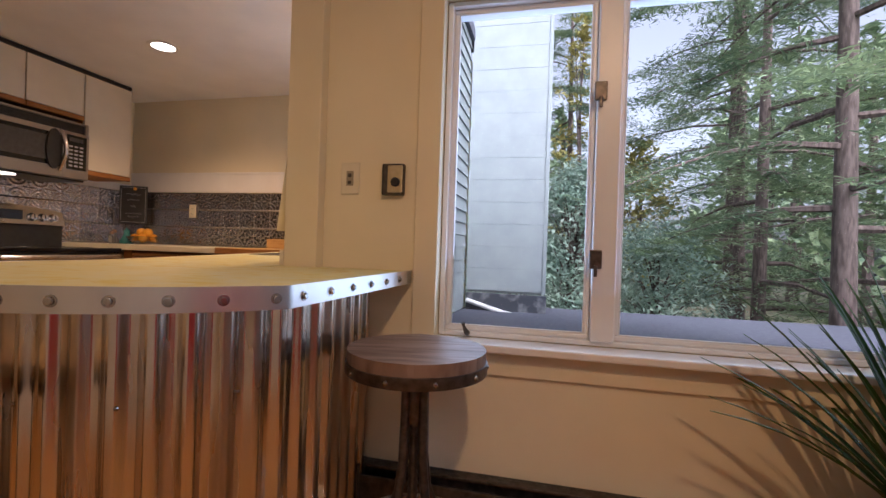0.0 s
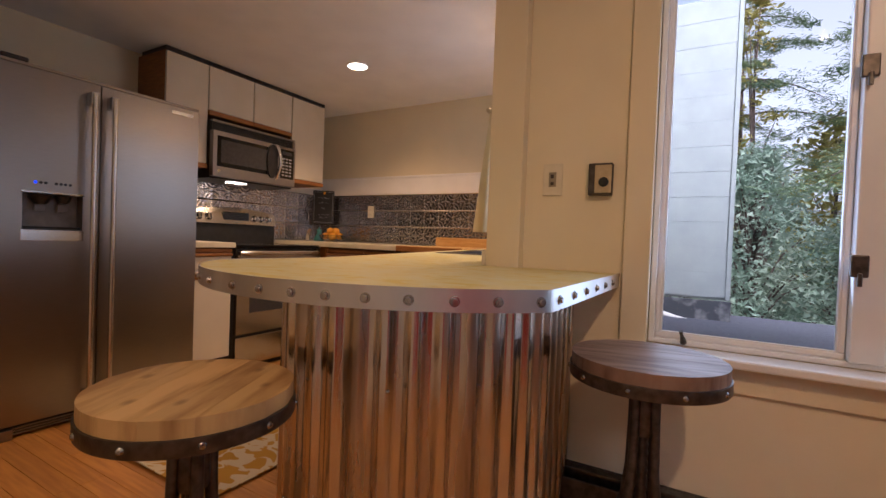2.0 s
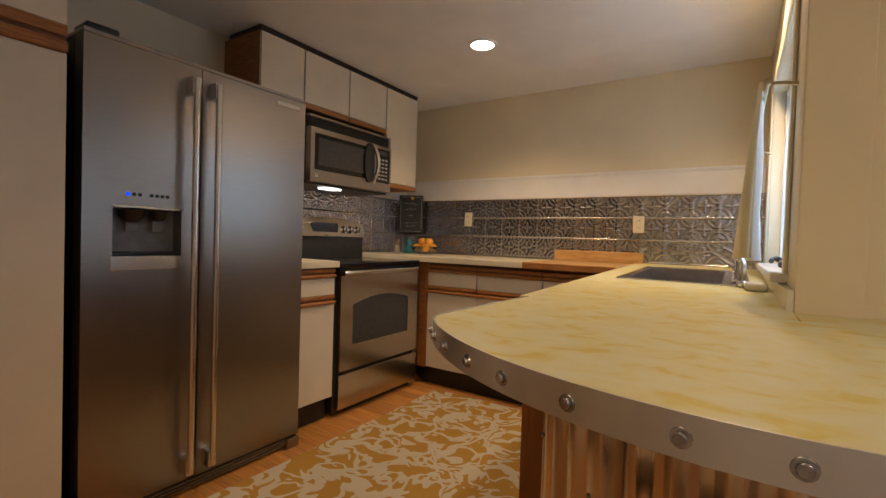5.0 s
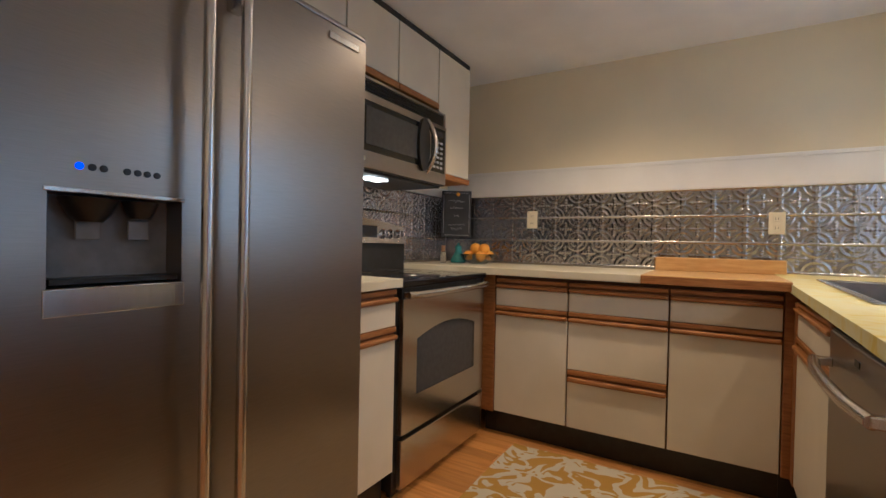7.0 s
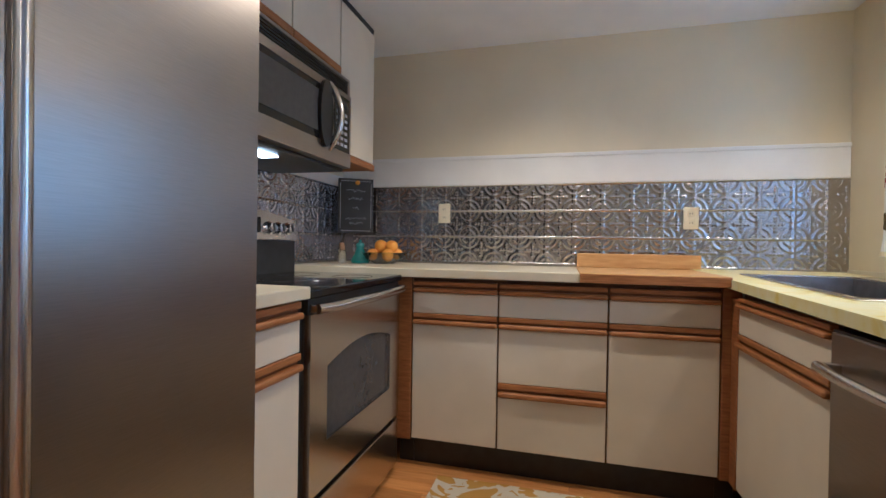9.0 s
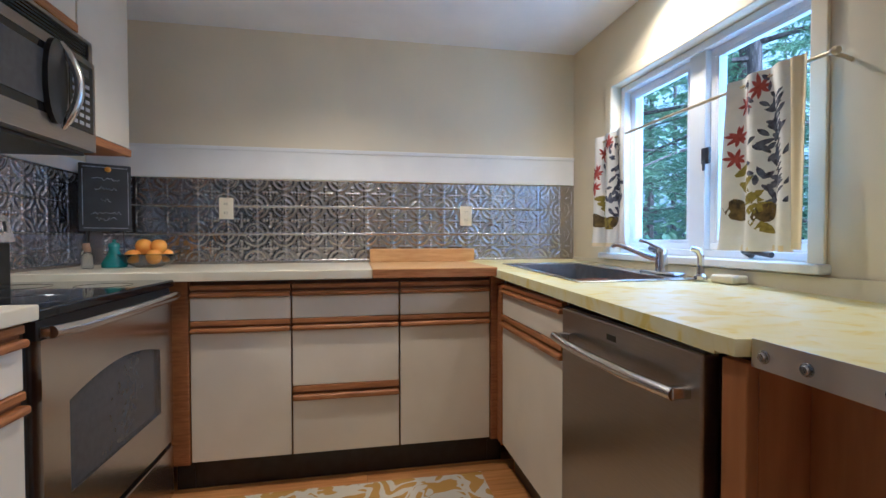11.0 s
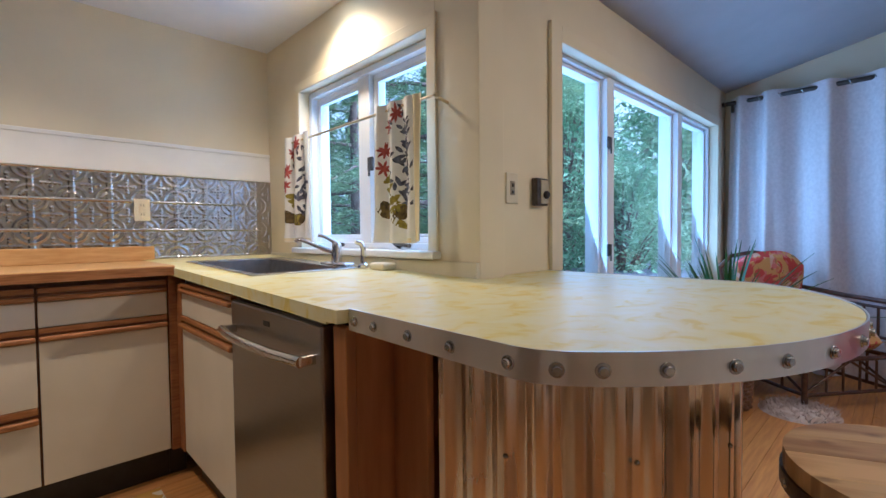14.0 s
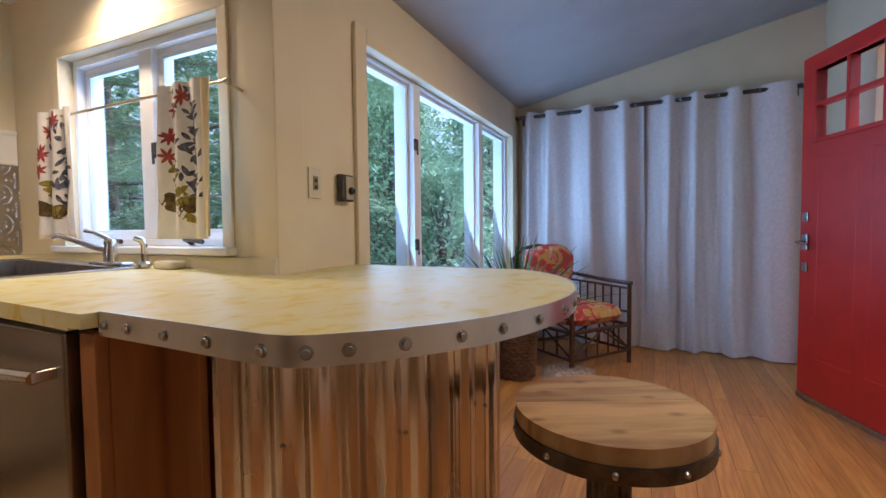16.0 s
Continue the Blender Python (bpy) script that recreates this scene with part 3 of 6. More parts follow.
def leafy(x, y, h, w, seed, m, name="leafy_tree", label="broad-leaved tree with a loose green crown", z0=-1.5, leaf=0.085, n=170, trunk=0.09):
    rng = random.Random(seed)
    t = thing(name, label, "tree" if "tree" in name else "shrub", at=(x, y, z0))
    part("trunk", tube(bmesh.new(), [(0, 0, 0), (0.1, 0.05, h * 0.35), (0, 0.1, h * 0.7), (0.05, 0, h * 0.92)], [trunk, trunk * 0.75, trunk * 0.4, 0.015], 8), BARK, t, smooth=True)
    crown = bmesh.new()
    for i in range(n):
        f = rng.uniform(0.08, 1.0) if "shrub" in name else rng.uniform(0.25, 1.0)
        a = rng.uniform(0, 6.28)
        rr = w * math.sqrt(rng.random()) * math.sin(math.pi * (0.12 + 0.84 * f)) ** 0.7 * rng.uniform(0.75, 1.15)
        c = Vector((rr * math.cos(a), rr * math.sin(a), h * f))
        if i % 6 == 0:
            part("limb", tube(bmesh.new(), [(0.03, 0.05, h * f * 0.6), c * 0.6 + Vector((0, 0, h * f * 0.3)), c], [0.02, 0.013, 0.006], 5, False), BARK, t)
        foliage(crown, [(c, 0.2 * w / 1.6)], rng, leaf, 0.7, 24)
    part("crown", crown, m, t)


pine(3.85, 6.5, 14, 0.15, 3, 0.2, reach=0.2, dens=1.3)
pine(4.4, 10.2, 15, 0.14, 5, 0.08)
pine(1.0, 16.5, 15, 0.15, 8, 0.1)
pine(6.6, 9.5, 17, 0.22, 11, 0.08)
pine(5.1, 13.0, 15, 0.16, 14, 0.08)
pine(5.6, 15.0, 19, 0.25, 17, 0.08)
pine(9.5, 12.0, 16, 0.24, 21, 0.08)
pine(-0.3, 16.0, 14, 0.16, 23, 0.1)
leafy(-0.3, 8.0, 3.1, 1.0, 31, SHRUB, "shrub", "dense grey-green shrub beyond the low roof", -1.5, 0.05, 420)
leafy(0.75, 8.4, 4.0, 1.0, 32, SHRUB, "shrub", "dense grey-green shrub beyond the low roof", -1.5, 0.05, 520)
leafy(2.3, 9.2, 3.0, 1.3, 33, SHRUB, "shrub", "dense grey-green shrub beyond the low roof", -1.5, 0.05, 420)
leafy(6.6, 5.6, 5.4, 2.0, 41, LEAVES, n=420, leaf=0.06)
leafy(9.0, 7.0, 6.5, 2.4, 42, LEAVES, n=420, leaf=0.075)
leafy(11.5, 5.0, 7.0, 2.8, 43, LEAVES, n=240, leaf=0.11)
leafy(1.15, 15.0, 10.0, 0.9, 44, AUTUMN, label="tree turning yellow in autumn", n=60, leaf=0.09)
leafy(3.3, 16.5, 6.3, 1.5, 45, AUTUMN, label="tree turning yellow in autumn", n=110, leaf=0.12)
leafy(5.6, 3.9, 3.6, 1.2, 46, LEAVES, n=330, leaf=0.048)
rngw = random.Random(77)
wood = bmesh.new()
woodtr = bmesh.new()
for i in range(64):
    a = rngw.uniform(-0.6, 1.75)
    d = rngw.uniform(20, 42)
    x, y = d * math.sin(a), d * math.cos(a) + 2
    h = rngw.uniform(9, 17) * (1.0 if a > 0.34 or a < 0.08 else 0.36)
    tube(woodtr, [(x, y, -1.5), (x + 0.1, y, h * 0.6), (x, y, h - 1.5)], [0.2, 0.13, 0.03], 6)
    for k in range(26):
        f = 0.12 + 0.88 * k / 26
        ww = h * 0.17 * (1.06 - f) ** 0.7
        an = k * 2.4
        foliage(wood, [((x + ww * 0.6 * math.cos(an), y + ww * 0.6 * math.sin(an), h * f - 1.5), ww * 0.42)], rngw, 0.3, 0.35, 16)
tagged(part("far_trunks", woodtr, BARK), "grey trunks of the far wood", "woodland", kind="stuff")
tagged(part("far_wood", wood, NEEDLE), "dark green wood behind the garden", "woodland", kind="stuff")

# ---- kitchen cabinets ----


def rail(x0, x1, z0, z1, parent):
    """Oak finger-pull rail: a rounded lower lip, a groove with shade in its colour and an upper strip."""
    h = z1 - z0
    pr = part("pull_rail", B((x0, x1, -0.018, 0.014, z0, z0 + h * 0.4), bevel=min(0.008, h * 0.17), seg=3), OAK_H, parent, "oak finger-pull rail")
    # Recess strip, coloured dark in place of its shade.
    part("groove", B((x0, x1, 0.006, 0.018, z0 + h * 0.4, z0 + h * 0.6)), OAK_SHADE, pr)
    part("upper_strip", B((x0, x1, -0.006, 0.014, z0 + h * 0.6, z1), bevel=0.003), OAK_H, pr)


def base_unit(name, label, w, fronts, rails, at, rz, depth=0.57, group="base cabinets", top=0.904):
    t = thing(name, label, "cabinet", group, at=at, rz=rz)
    part("carcass", B((0, w, 0.02, depth, 0.13, top - 0.001)), DARKWOOD, t)
    part("toe_kick", B((0, w, 0.06, depth, 0.0, 0.129)), BLACK, t, "black recessed toe kick")
    g = 0.004
    for i, (z0, z1) in enumerate(fronts):
        part("drawer_front" if z1 - z0 < 0.3 else "door", B((g, w - g, 0.0, 0.019, z0 + 0.002, z1 - 0.002), bevel=0.002, seg=1), LAMINATE, t)
    for z0, z1 in rails:
        rail(g, w - g, z0, z1, t)
    return t


YF, XR, XF = 2.785, -1.36, -2.752
DOOR_F, DOOR_R = [(0.733, 0.833), (0.137, 0.682)], [(0.833, 0.884), (0.682, 0.733)]
DRAW_F, DRAW_R = [(0.733, 0.833), (0.437, 0.682), (0.137, 0.375)], [(0.833, 0.884), (0.682, 0.733), (0.375, 0.437)]
base_unit("base_cabinet", "cream laminate base cabinet with oak finger rails", 0.408, DOOR_F, DOOR_R, (-2.698, YF, 0), 0)
base_unit("drawer_cabinet", "cream laminate drawer cabinet with oak finger rails", 0.468, DRAW_F, DRAW_R, (-2.29, YF, 0), 0)
base_unit("base_cabinet", "cream laminate base cabinet beside the corner", 0.427, DOOR_F, DOOR_R, (-1.822, YF, 0), 0)
base_unit("sink_cabinet", "cream laminate cabinet under the sink with oak rails", 0.622, DOOR_F, [(0.833, 0.872), (0.682, 0.733)], (XR, 2.712, 0), -90, 0.56, top=0.89)
base_unit("base_cabinet", "narrow cream laminate cabinet between refrigerator and range", 0.305, DOOR_F, DOOR_R, (XF, 1.624, 0), 90, 0.6, top=0.891)
for name, x0, x1 in (("corner_stile", -2.772, -2.70), ("corner_stile", -1.394, -1.325)):
    st = thing(name, "oak stile in the corner of the cabinets", "cabinet trim", at=((x0 + x1) / 2, YF, 0))
    hw = (x1 - x0) / 2
    part("post", B((-hw, hw, -0.004, 0.03, 0.13, NTOP - 0.041), bevel=0.003), OAK, st)
    part("toe_kick", B((-hw, hw, 0.06, 0.2, 0, 0.129)), BLACK, st)
tagged(part("sink_stile", B((XR - 0.003, XR + 0.03, 2.713, YF - 0.006, 0.13, TOP - 0.042), bevel=0.003), OAK), "oak stile beside the sink cabinet", "cabinet trim")

# pantry beside the refrigerator
pan = thing("pantry_cabinet", "tall cream laminate pantry cabinet with oak rails", "cabinet", at=(-2.66, -0.12, 0), rz=90)
part("carcass", B((0, 0.768, 0.02, 0.70, 0.13, CEIL - 0.004)), LAMINATE, pan)
part("toe_kick", B((0, 0.765, 0.06, 0.7, 0, 0.129)), BLACK, pan)
part("door", B((0.004, 0.764, 0, 0.019, 0.145, 1.635), bevel=0.002), LAMINATE, pan)
part("door", B((0.004, 0.764, 0, 0.019, 1.728, CEIL - 0.02), bevel=0.002), LAMINATE, pan)
rail(0.004, 0.764, 1.637, 1.726, pan)

# upper cabinets
XU = -3.018
for y0, y1, z0, label in ((1.598, 1.894, 1.452, "tall cream upper cabinet with a dark oak side"), (1.897, 2.267, 1.838, "short cream upper cabinet above the microwave"), (2.27, 2.648, 1.838, "short cream upper cabinet above the microwave"), (2.652, 3.032, 1.452, "tall cream upper cabinet beside the microwave")):
    w = y1 - y0
    u = thing("upper_cabinet", label, "cabinet", "upper cabinets", at=(XU, y0, z0), rz=90)
    h = CEIL - 0.028 - z0
    part("carcass", B((0, w, 0.02, -XW + XU - 0.004, 0.0, h)), OAK if z0 < 1.6 else DARKWOOD, u, "oak-veneered body")
    part("door", B((0.003, w - 0.003, 0, 0.019, 0.034, h - 0.008), bevel=0.002), LAMINATE, u)
    part("bottom_rail", B((0.0, w, -0.008, 0.019, -0.004, 0.03), bevel=0.005), OAK_H, u, "oak rail along the lower edge")
    # Black strip fills the gap between cabinet and ceiling.
    part("top_gap_strip", B((0.0, w, 0.006, 0.3, h, h + 0.026)), BLACK, u)

# ---- worktops ----
wt = thing("worktop", "cream laminate worktop along the back wall with a wood inset", "worktop", at=(-2.3, 3.05, NTOP))
T = (2.3, -3.05, -NTOP)


def rel(boxes, o):
    return [(a + o[0], b + o[0], c + o[1], d + o[1], e + o[2], f + o[2]) for a, b, c, d, e, f in boxes]


part("slab", B(*rel([(-1.96 - 1.40, -1.943, 2.74, YN - 0.003, NTOP - 0.04, NTOP)], T), bevel=0.004), COUNTER, wt)
part("inset", B(*rel([(-1.943, -1.375, 2.737, YN - 0.003, NTOP - 0.039, NTOP + 0.003)], T), bevel=0.004), BUTCHER, wt, "worn butcher-block inset")
# Thin strip, browner and darker than the inset's top.
part("inset_edge", B(*rel([(-1.942, -1.376, 2.7335, 2.7368, NTOP - 0.038, NTOP - 0.001)], T), bevel=0.001), OAK_H, wt, "darker brown front edge")
wt2 = thing("worktop", "short cream laminate worktop beside the range", "worktop", at=(-3.05, 1.78, 0.928))
part("slab", B((-0.31, 0.327, -0.156, 0.155, -0.036, 0), bevel=0.004), COUNTER, wt2)
bbd = thing("backsplash_board", "plain wooden board standing against the tin wall", "board", at=(-1.635, 3.33, NTOP + 0.003))
part("board", B((-0.304, 0.304, -0.012, 0.012, 0, 0.075), bevel=0.004), BUTCHER, bbd)

# the peninsula: sink run and rounded bar in one top
SX0, SX1, SY0, SY1 = -1.25, -0.775, 2.2, 3.0
CX, CY, CR = -0.77, 1.329, 0.739
pen = thing("bar_worktop", "glossy yellow marbled laminate bar top with a riveted metal edge", "worktop", at=(CX, CY, TOP))


def bar_outline(off=0.0):
    pts = [(-1.352 + off, 1.40)]
    a0, a1 = math.atan2(0.868 - CY, -1.343 - CX), math.atan2(0.868 - CY, -0.196 - CX)
    if a0 > 0:
        a0 -= 2 * math.pi
    arc = [(CX + (CR - off) * math.cos(a0 + (a1 - a0) * i / 40), CY + (CR - off) * math.sin(a0 + (a1 - a0) * i / 40)) for i in range(41)]
    pts += [(-1.362 + off, 1.15), (-1.37 + off, 0.935), (-1.364 + off, 0.90)] + arc + [(-0.19 - off, 0.885), (-0.182 - off, 1.25), (-0.175 - off, YL - 0.002)]
    return pts


bm = bmesh.new()
inner = [(x - CX, y - CY) for x, y in bar_outline(0.0045)]
prism(bm, inner + [(-0.539 - CX, YL - 0.002 - CY), (-0.541 - CX, 1.602 - CY), (-0.6785 - CX, 1.602 - CY), (-0.6785 - CX, 1.45 - CY), (-1.38 - CX, 1.45 - CY), (-1.38 - CX, 1.405 - CY)], -0.03, 0)
part("slab", bm, MARBLE, pen)
for x0, x1, y0, y1 in ((-1.38, XK - 0.002, 1.4505, SY0), (-1.38, SX0, SY0, YN - 0.003), (SX1, XK - 0.002, SY0, YN - 0.003), (SX0, SX1, SY1, YN - 0.003)):
    bm = B((x0 - CX, x1 - CX, y0 - CY, y1 - CY, -0.036, 0.0))
    for v in bm.verts:
        v.co.z += run_top(v.co.y + CY) - TOP
    part("sink_run", bm, MARBLE, pen)
edge = bar_outline(0.0)
bm = bmesh.new()
out = [(x - CX, y - CY) for x, y in edge]
rows = [[(x, y, z) for x, y in out] for z in (0.002, -0.022, -0.046)]
sheet(bm, rows, 0.003)
band = part("edge_band", bm, ALU, pen, "riveted aluminium edging", smooth=True)
# bolts round the edge: along the kitchen side, round the bow, and close-set along the window side
spots = [(-1.352 - 0.04 * (1.40 - y), y, -1, 0) for y in (1.375, 1.30, 1.185, 1.07, 0.945)]
for x in (-1.353, -1.313, -1.25, -1.168, -1.086, -0.98, -0.855, -0.757, -0.666, -0.585, -0.503, -0.423, -0.345, -0.275, -0.208):
    nx, ny = (x - CX) / CR, -math.sqrt(1 - ((x - CX) / CR) ** 2)
    spots.append((x, CY + CR * ny, nx, ny))
spots += [(-0.19 + 0.02 * (y - 0.885), y, 1, 0) for y in (0.92, 1.04, 1.16, 1.28, 1.40, 1.52)]
for x, y, nx, ny in spots:
    b = part("bolt", lathe(bmesh.new(), [(0, 0.008), (0.006, 0.0078), (0.0072, 0.006), (0.0072, 0.0025), (0.0108, 0.0023), (0.0114, 0.0)], 12), BOLT, band, smooth=True)
    b.matrix_local = Matrix.Translation((x - CX, y - CY, -0.024)) @ Vector((nx, ny, 0)).to_track_quat("Z", "Y").to_matrix().to_4x4()

# corrugated half-drum under the bar
drum = thing("bar_pedestal", "aged galvanised corrugated metal bar base", "bar base", at=(CX, 1.33, 0))
N, pitch = 420, 0.072
base_pts = []
for i in range(N + 1):
    a = math.pi + math.pi * i / N
    base_pts.append((0.445 * math.cos(a), 0.53 * math.sin(a)))
base_pts = base_pts[8:] + [(0.443, 0.10), (0.44, 0.2), (0.437, 0.32)]
fine, s = [], 0.0
for (xa, ya), (xb, yb) in zip(base_pts, base_pts[1:]):
    L = math.hypot(xb - xa, yb - ya)
    n = max(1, int(L / 0.0045))
    nx, ny = (yb - ya) / L, -(xb - xa) / L
    for k in range(n):
        f = k / n
        w = 0.0085 * max(-1.0, min(1.0, 1.35 * math.sin(2 * math.pi * (s + L * f) / pitch + 0.5 * math.sin(9.0 * (s + L * f)))))
        fine.append((xa + (xb - xa) * f - nx * w, ya + (yb - ya) * f - ny * w))
    s += L
zs = [0.0, 0.2, 0.45, 0.7, TOP - 0.045]
bm = bmesh.new()
sheet(bm, [[(x, y, z) for x, y in fine] for z in zs])
part("corrugated_sheet", bm, ZINC, drum, smooth=True)
rng = random.Random(9)
for i in range(14):
    k = int(len(fine) * (i + 0.5) / 14)
    x, y = fine[k]
    for z in (0.62,) if i % 2 else (0.25,):
        b = part("screw", lathe(bmesh.new(), [(0, 0.005), (0.004, 0.004), (0.006, 0)], 8), BOLT, drum)
        b.matrix_local = Matrix.Translation((x, y, z)) @ Vector((x, y, 0)).to_track_quat("Z", "Y").to_matrix().to_4x4()
ep = thing("end_panel", "orange pine panel at the end of the dishwasher", "panel", at=(-1.3, 1.4, 0))
part("stile", B((-0.06, -0.035, 0.0, 0.055, 0.0, TOP - 0.042), bevel=0.003), ORANGE_WOOD, ep)
part("side_board", B((-0.035, 0.09, 0.0, 0.018, 0.0, TOP - 0.042), bevel=0.002), ORANGE_WOOD, ep)
part("board", B((0.07, 0.09, -0.12, -0.001, 0.0, TOP - 0.042), bevel=0.002), ORANGE_WOOD, ep)

# ---- sink ----
sk = thing("sink", "stainless steel drop-in sink set in the worktop", "sink")
sk.matrix_world = pose((SX0 + SX1) / 2, (SY0 + SY1) / 2, run_top((SY0 + SY1) / 2), math.degrees(math.atan(LIFT)))
hx, hy = (SX1 - SX0) / 2, (SY1 - SY0) / 2
part("rim", B((-hx - 0.012, hx + 0.012, hy - 0.02, hy + 0.012, 0.0005, 0.006), (-hx - 0.012, hx + 0.012, -hy - 0.012, -hy + 0.02, 0.0005, 0.006), (-hx - 0.012, -hx + 0.02, -hy + 0.02, hy - 0.02, 0.0005, 0.006), (hx - 0.085, hx + 0.012, -hy + 0.02, hy - 0.02, 0.0005, 0.006), bevel=0.002), STEEL_V, sk)
bx0, bx1, by0, by1 = -hx + 0.02, hx - 0.085, -hy + 0.02, hy - 0.02
part("basin", B((bx0, bx1, by0, by1, -0.185, -0.18), (bx0 - 0.003, bx0, by0, by1, -0.18, 0.0), (bx1, bx1 + 0.003, by0, by1, -0.18, 0.0), (bx0, bx1, by0 - 0.003, by0, -0.18, 0), (bx0, bx1, by1, by1 + 0.003, -0.18, 0)), SINK_STEEL, sk)
part("drain", lathe(bmesh.new(), [(0, 0.004), (0.03, 0.003), (0.042, 0.006), (0.045, 0)], 20, (0, 0, -0.18)), CHROME, sk, smooth=True)
fa = thing("faucet", "chrome kitchen faucet with a long low spout", "faucet", at=(-0.80, 2.375, run_top(2.375) + 0.006))
part("base", B((-0.028, 0.028, -0.11, 0.11, 0, 0.012), bevel=0.006, seg=3), CHROME, fa, smooth=True)
part("body", lathe(bmesh.new(), [(0.025, 0.0), (0.025, 0.04), (0.021, 0.06), (0.023, 0.078), (0.017, 0.09), (0, 0.093)], 20, (0, 0, 0.012)), CHROME, fa, smooth=True)
part("spout", tube(bmesh.new(), [(0, 0, 0.055), (-0.035, 0.04, 0.07), (-0.08, 0.095, 0.1), (-0.11, 0.13, 0.118), (-0.122, 0.143, 0.116), (-0.126, 0.147, 0.104)], [0.013, 0.012, 0.010, 0.010, 0.010, 0.011], 12), CHROME, fa, smooth=True)
part("lever", tube(bmesh.new(), [(0, 0, 0.095), (-0.012, 0.01, 0.108), (-0.04, 0.04, 0.13), (-0.06, 0.058, 0.137)], [0.012, 0.009, 0.007, 0.009], 10), CHROME, fa, smooth=True)
sp = thing("side_sprayer", "chrome and black side sprayer beside the faucet", "sprayer", at=(-0.79, 2.175, run_top(2.175) + 0.006))
part("holder", lathe(bmesh.new(), [(0.022, 0), (0.022, 0.012), (0.014, 0.02), (0.013, 0.05), (0, 0.05)], 16), CHROME, sp, smooth=True)
part("head", tube(bmesh.new(), [(0, 0, 0.045), (0, 0, 0.085), (-0.01, 0.003, 0.105), (-0.032, 0.012, 0.112)], [0.011, 0.012, 0.013, 0.010], 12), CHROME, sp, smooth=True)
so = thing("sponge", "pale worn sponge on the worktop by the sink", "sponge", at=(-0.75, 2.09, run_top(2.09)))
part("block", B((-0.035, 0.035, -0.05, 0.05, 0.0, 0.03), bevel=0.01, seg=3), PLATE, so, smooth=True)

# ---- dishwasher ----
dw = thing("dishwasher", "stainless steel dishwasher with a bar handle", "dishwasher", at=(XR, 2.081, 0), rz=-90)
part("body", B((0.004, 0.592, 0.03, 0.55, 0.02, TOP - 0.045)), BLACK, dw)
door = part("door", B((0.003, 0.593, -0.012, 0.029, 0.115, 0.858), bevel=0.006, seg=3), STEEL, dw)
part("control_strip", B((0.003, 0.593, -0.006, 0.029, 0.857, 0.864)), BLACK, door)
part("badge", B((0.265, 0.305, -0.0135, -0.0115, 0.815, 0.83)), BLACK, door)
hd = part("handle", tube(bmesh.new(), [(0.03, -0.05, 0.775), (0.15, -0.066, 0.775), (0.297, -0.07, 0.775), (0.445, -0.066, 0.775), (0.565, -0.05, 0.775)], 0.0135, 12), STEEL_V, door, "brushed bar handle", smooth=True)
for xx in (0.04, 0.555):
    part("bracket", B((xx - 0.012, xx + 0.012, -0.055, -0.01, 0.763, 0.787), bevel=0.004), STEEL_V, hd)
part("kick_plate", B((0.003, 0.593, 0.045, 0.06, 0.0, 0.112)), BLACK, dw)

# ---- range ----
RW = 0.785
rg = thing("range", "stainless steel and black glass electric range", "range", at=(XF, 1.945, 0), rz=90)
part("body", B((0.0, RW, 0.02, 0.60, 0.03, 0.885), bevel=0.004), BLACK, rg)
part("cooktop", B((0.0, RW, -0.02, 0.54, 0.886, 0.915), bevel=0.006, seg=3), BLACKGLASS, rg, "black ceramic glass cooktop")
burner = mat("burner_print", (0.035, 0.035, 0.036), rough=0.15)
for bx, by, br in ((0.2, 0.13, 0.11), (0.58, 0.13, 0.085), (0.2, 0.4, 0.085), (0.58, 0.4, 0.1)):
    part("burner_ring", ring(bmesh.new(), (bx, by, 0.9148), br, 0.0012, 40, 4), burner, rg)
def face_with_window(x0, x1, z0, z1, wx0, wx1, wz0, wz1, y0, y1, arch):
    """A flat front with an arched opening."""
    bm = bmesh.new()
    n = 14
    top = [(wx0 + (wx1 - wx0) * i / n, wz1 - arch + arch * math.sin(math.pi * (0.12 + 0.76 * i / n))) for i in range(n + 1)]
    for y, flip in ((y0, False), (y1, True)):
        v = lambda x, z: bm.verts.new((x, y, z))
        quads = [((x0, z0), (x1, z0), (x1, wz0), (x0, wz0)), ((x0, wz0), (wx0, wz0), (wx0, top[0][1]), (x0, top[0][1])), ((wx1, wz0), (x1, wz0), (x1, top[-1][1]), (wx1, top[-1][1])), ((x0, top[0][1]), (wx0, top[0][1]), (wx0, z1), (x0, z1)), ((wx1, top[-1][1]), (x1, top[-1][1]), (x1, z1), (wx1, z1))]
        quads += [(top[i], top[i + 1], (top[i + 1][0], z1), (top[i][0], z1)) for i in range(n)]
        for q in quads:
            bm.faces.new([v(*p) for p in q])
    def wall(a, b):
        bm.faces.new([bm.verts.new((p[0], yy, p[1])) for p, yy in ((a, y0), (b, y0), (b, y1), (a, y1))])
    loop = [(wx0, wz0), (wx1, wz0)] + top[::-1]
    for a, b in zip(loop, loop[1:] + loop[:1]):
        wall(a, b)
    for a, b in zip([(x0, z0), (x1, z0), (x1, z1), (x0, z1)], [(x1, z0), (x1, z1), (x0, z1), (x0, z0)]):
        wall(a, b)
    bmesh.ops.remove_doubles(bm, verts=bm.verts, dist=1e-5)
    return bm


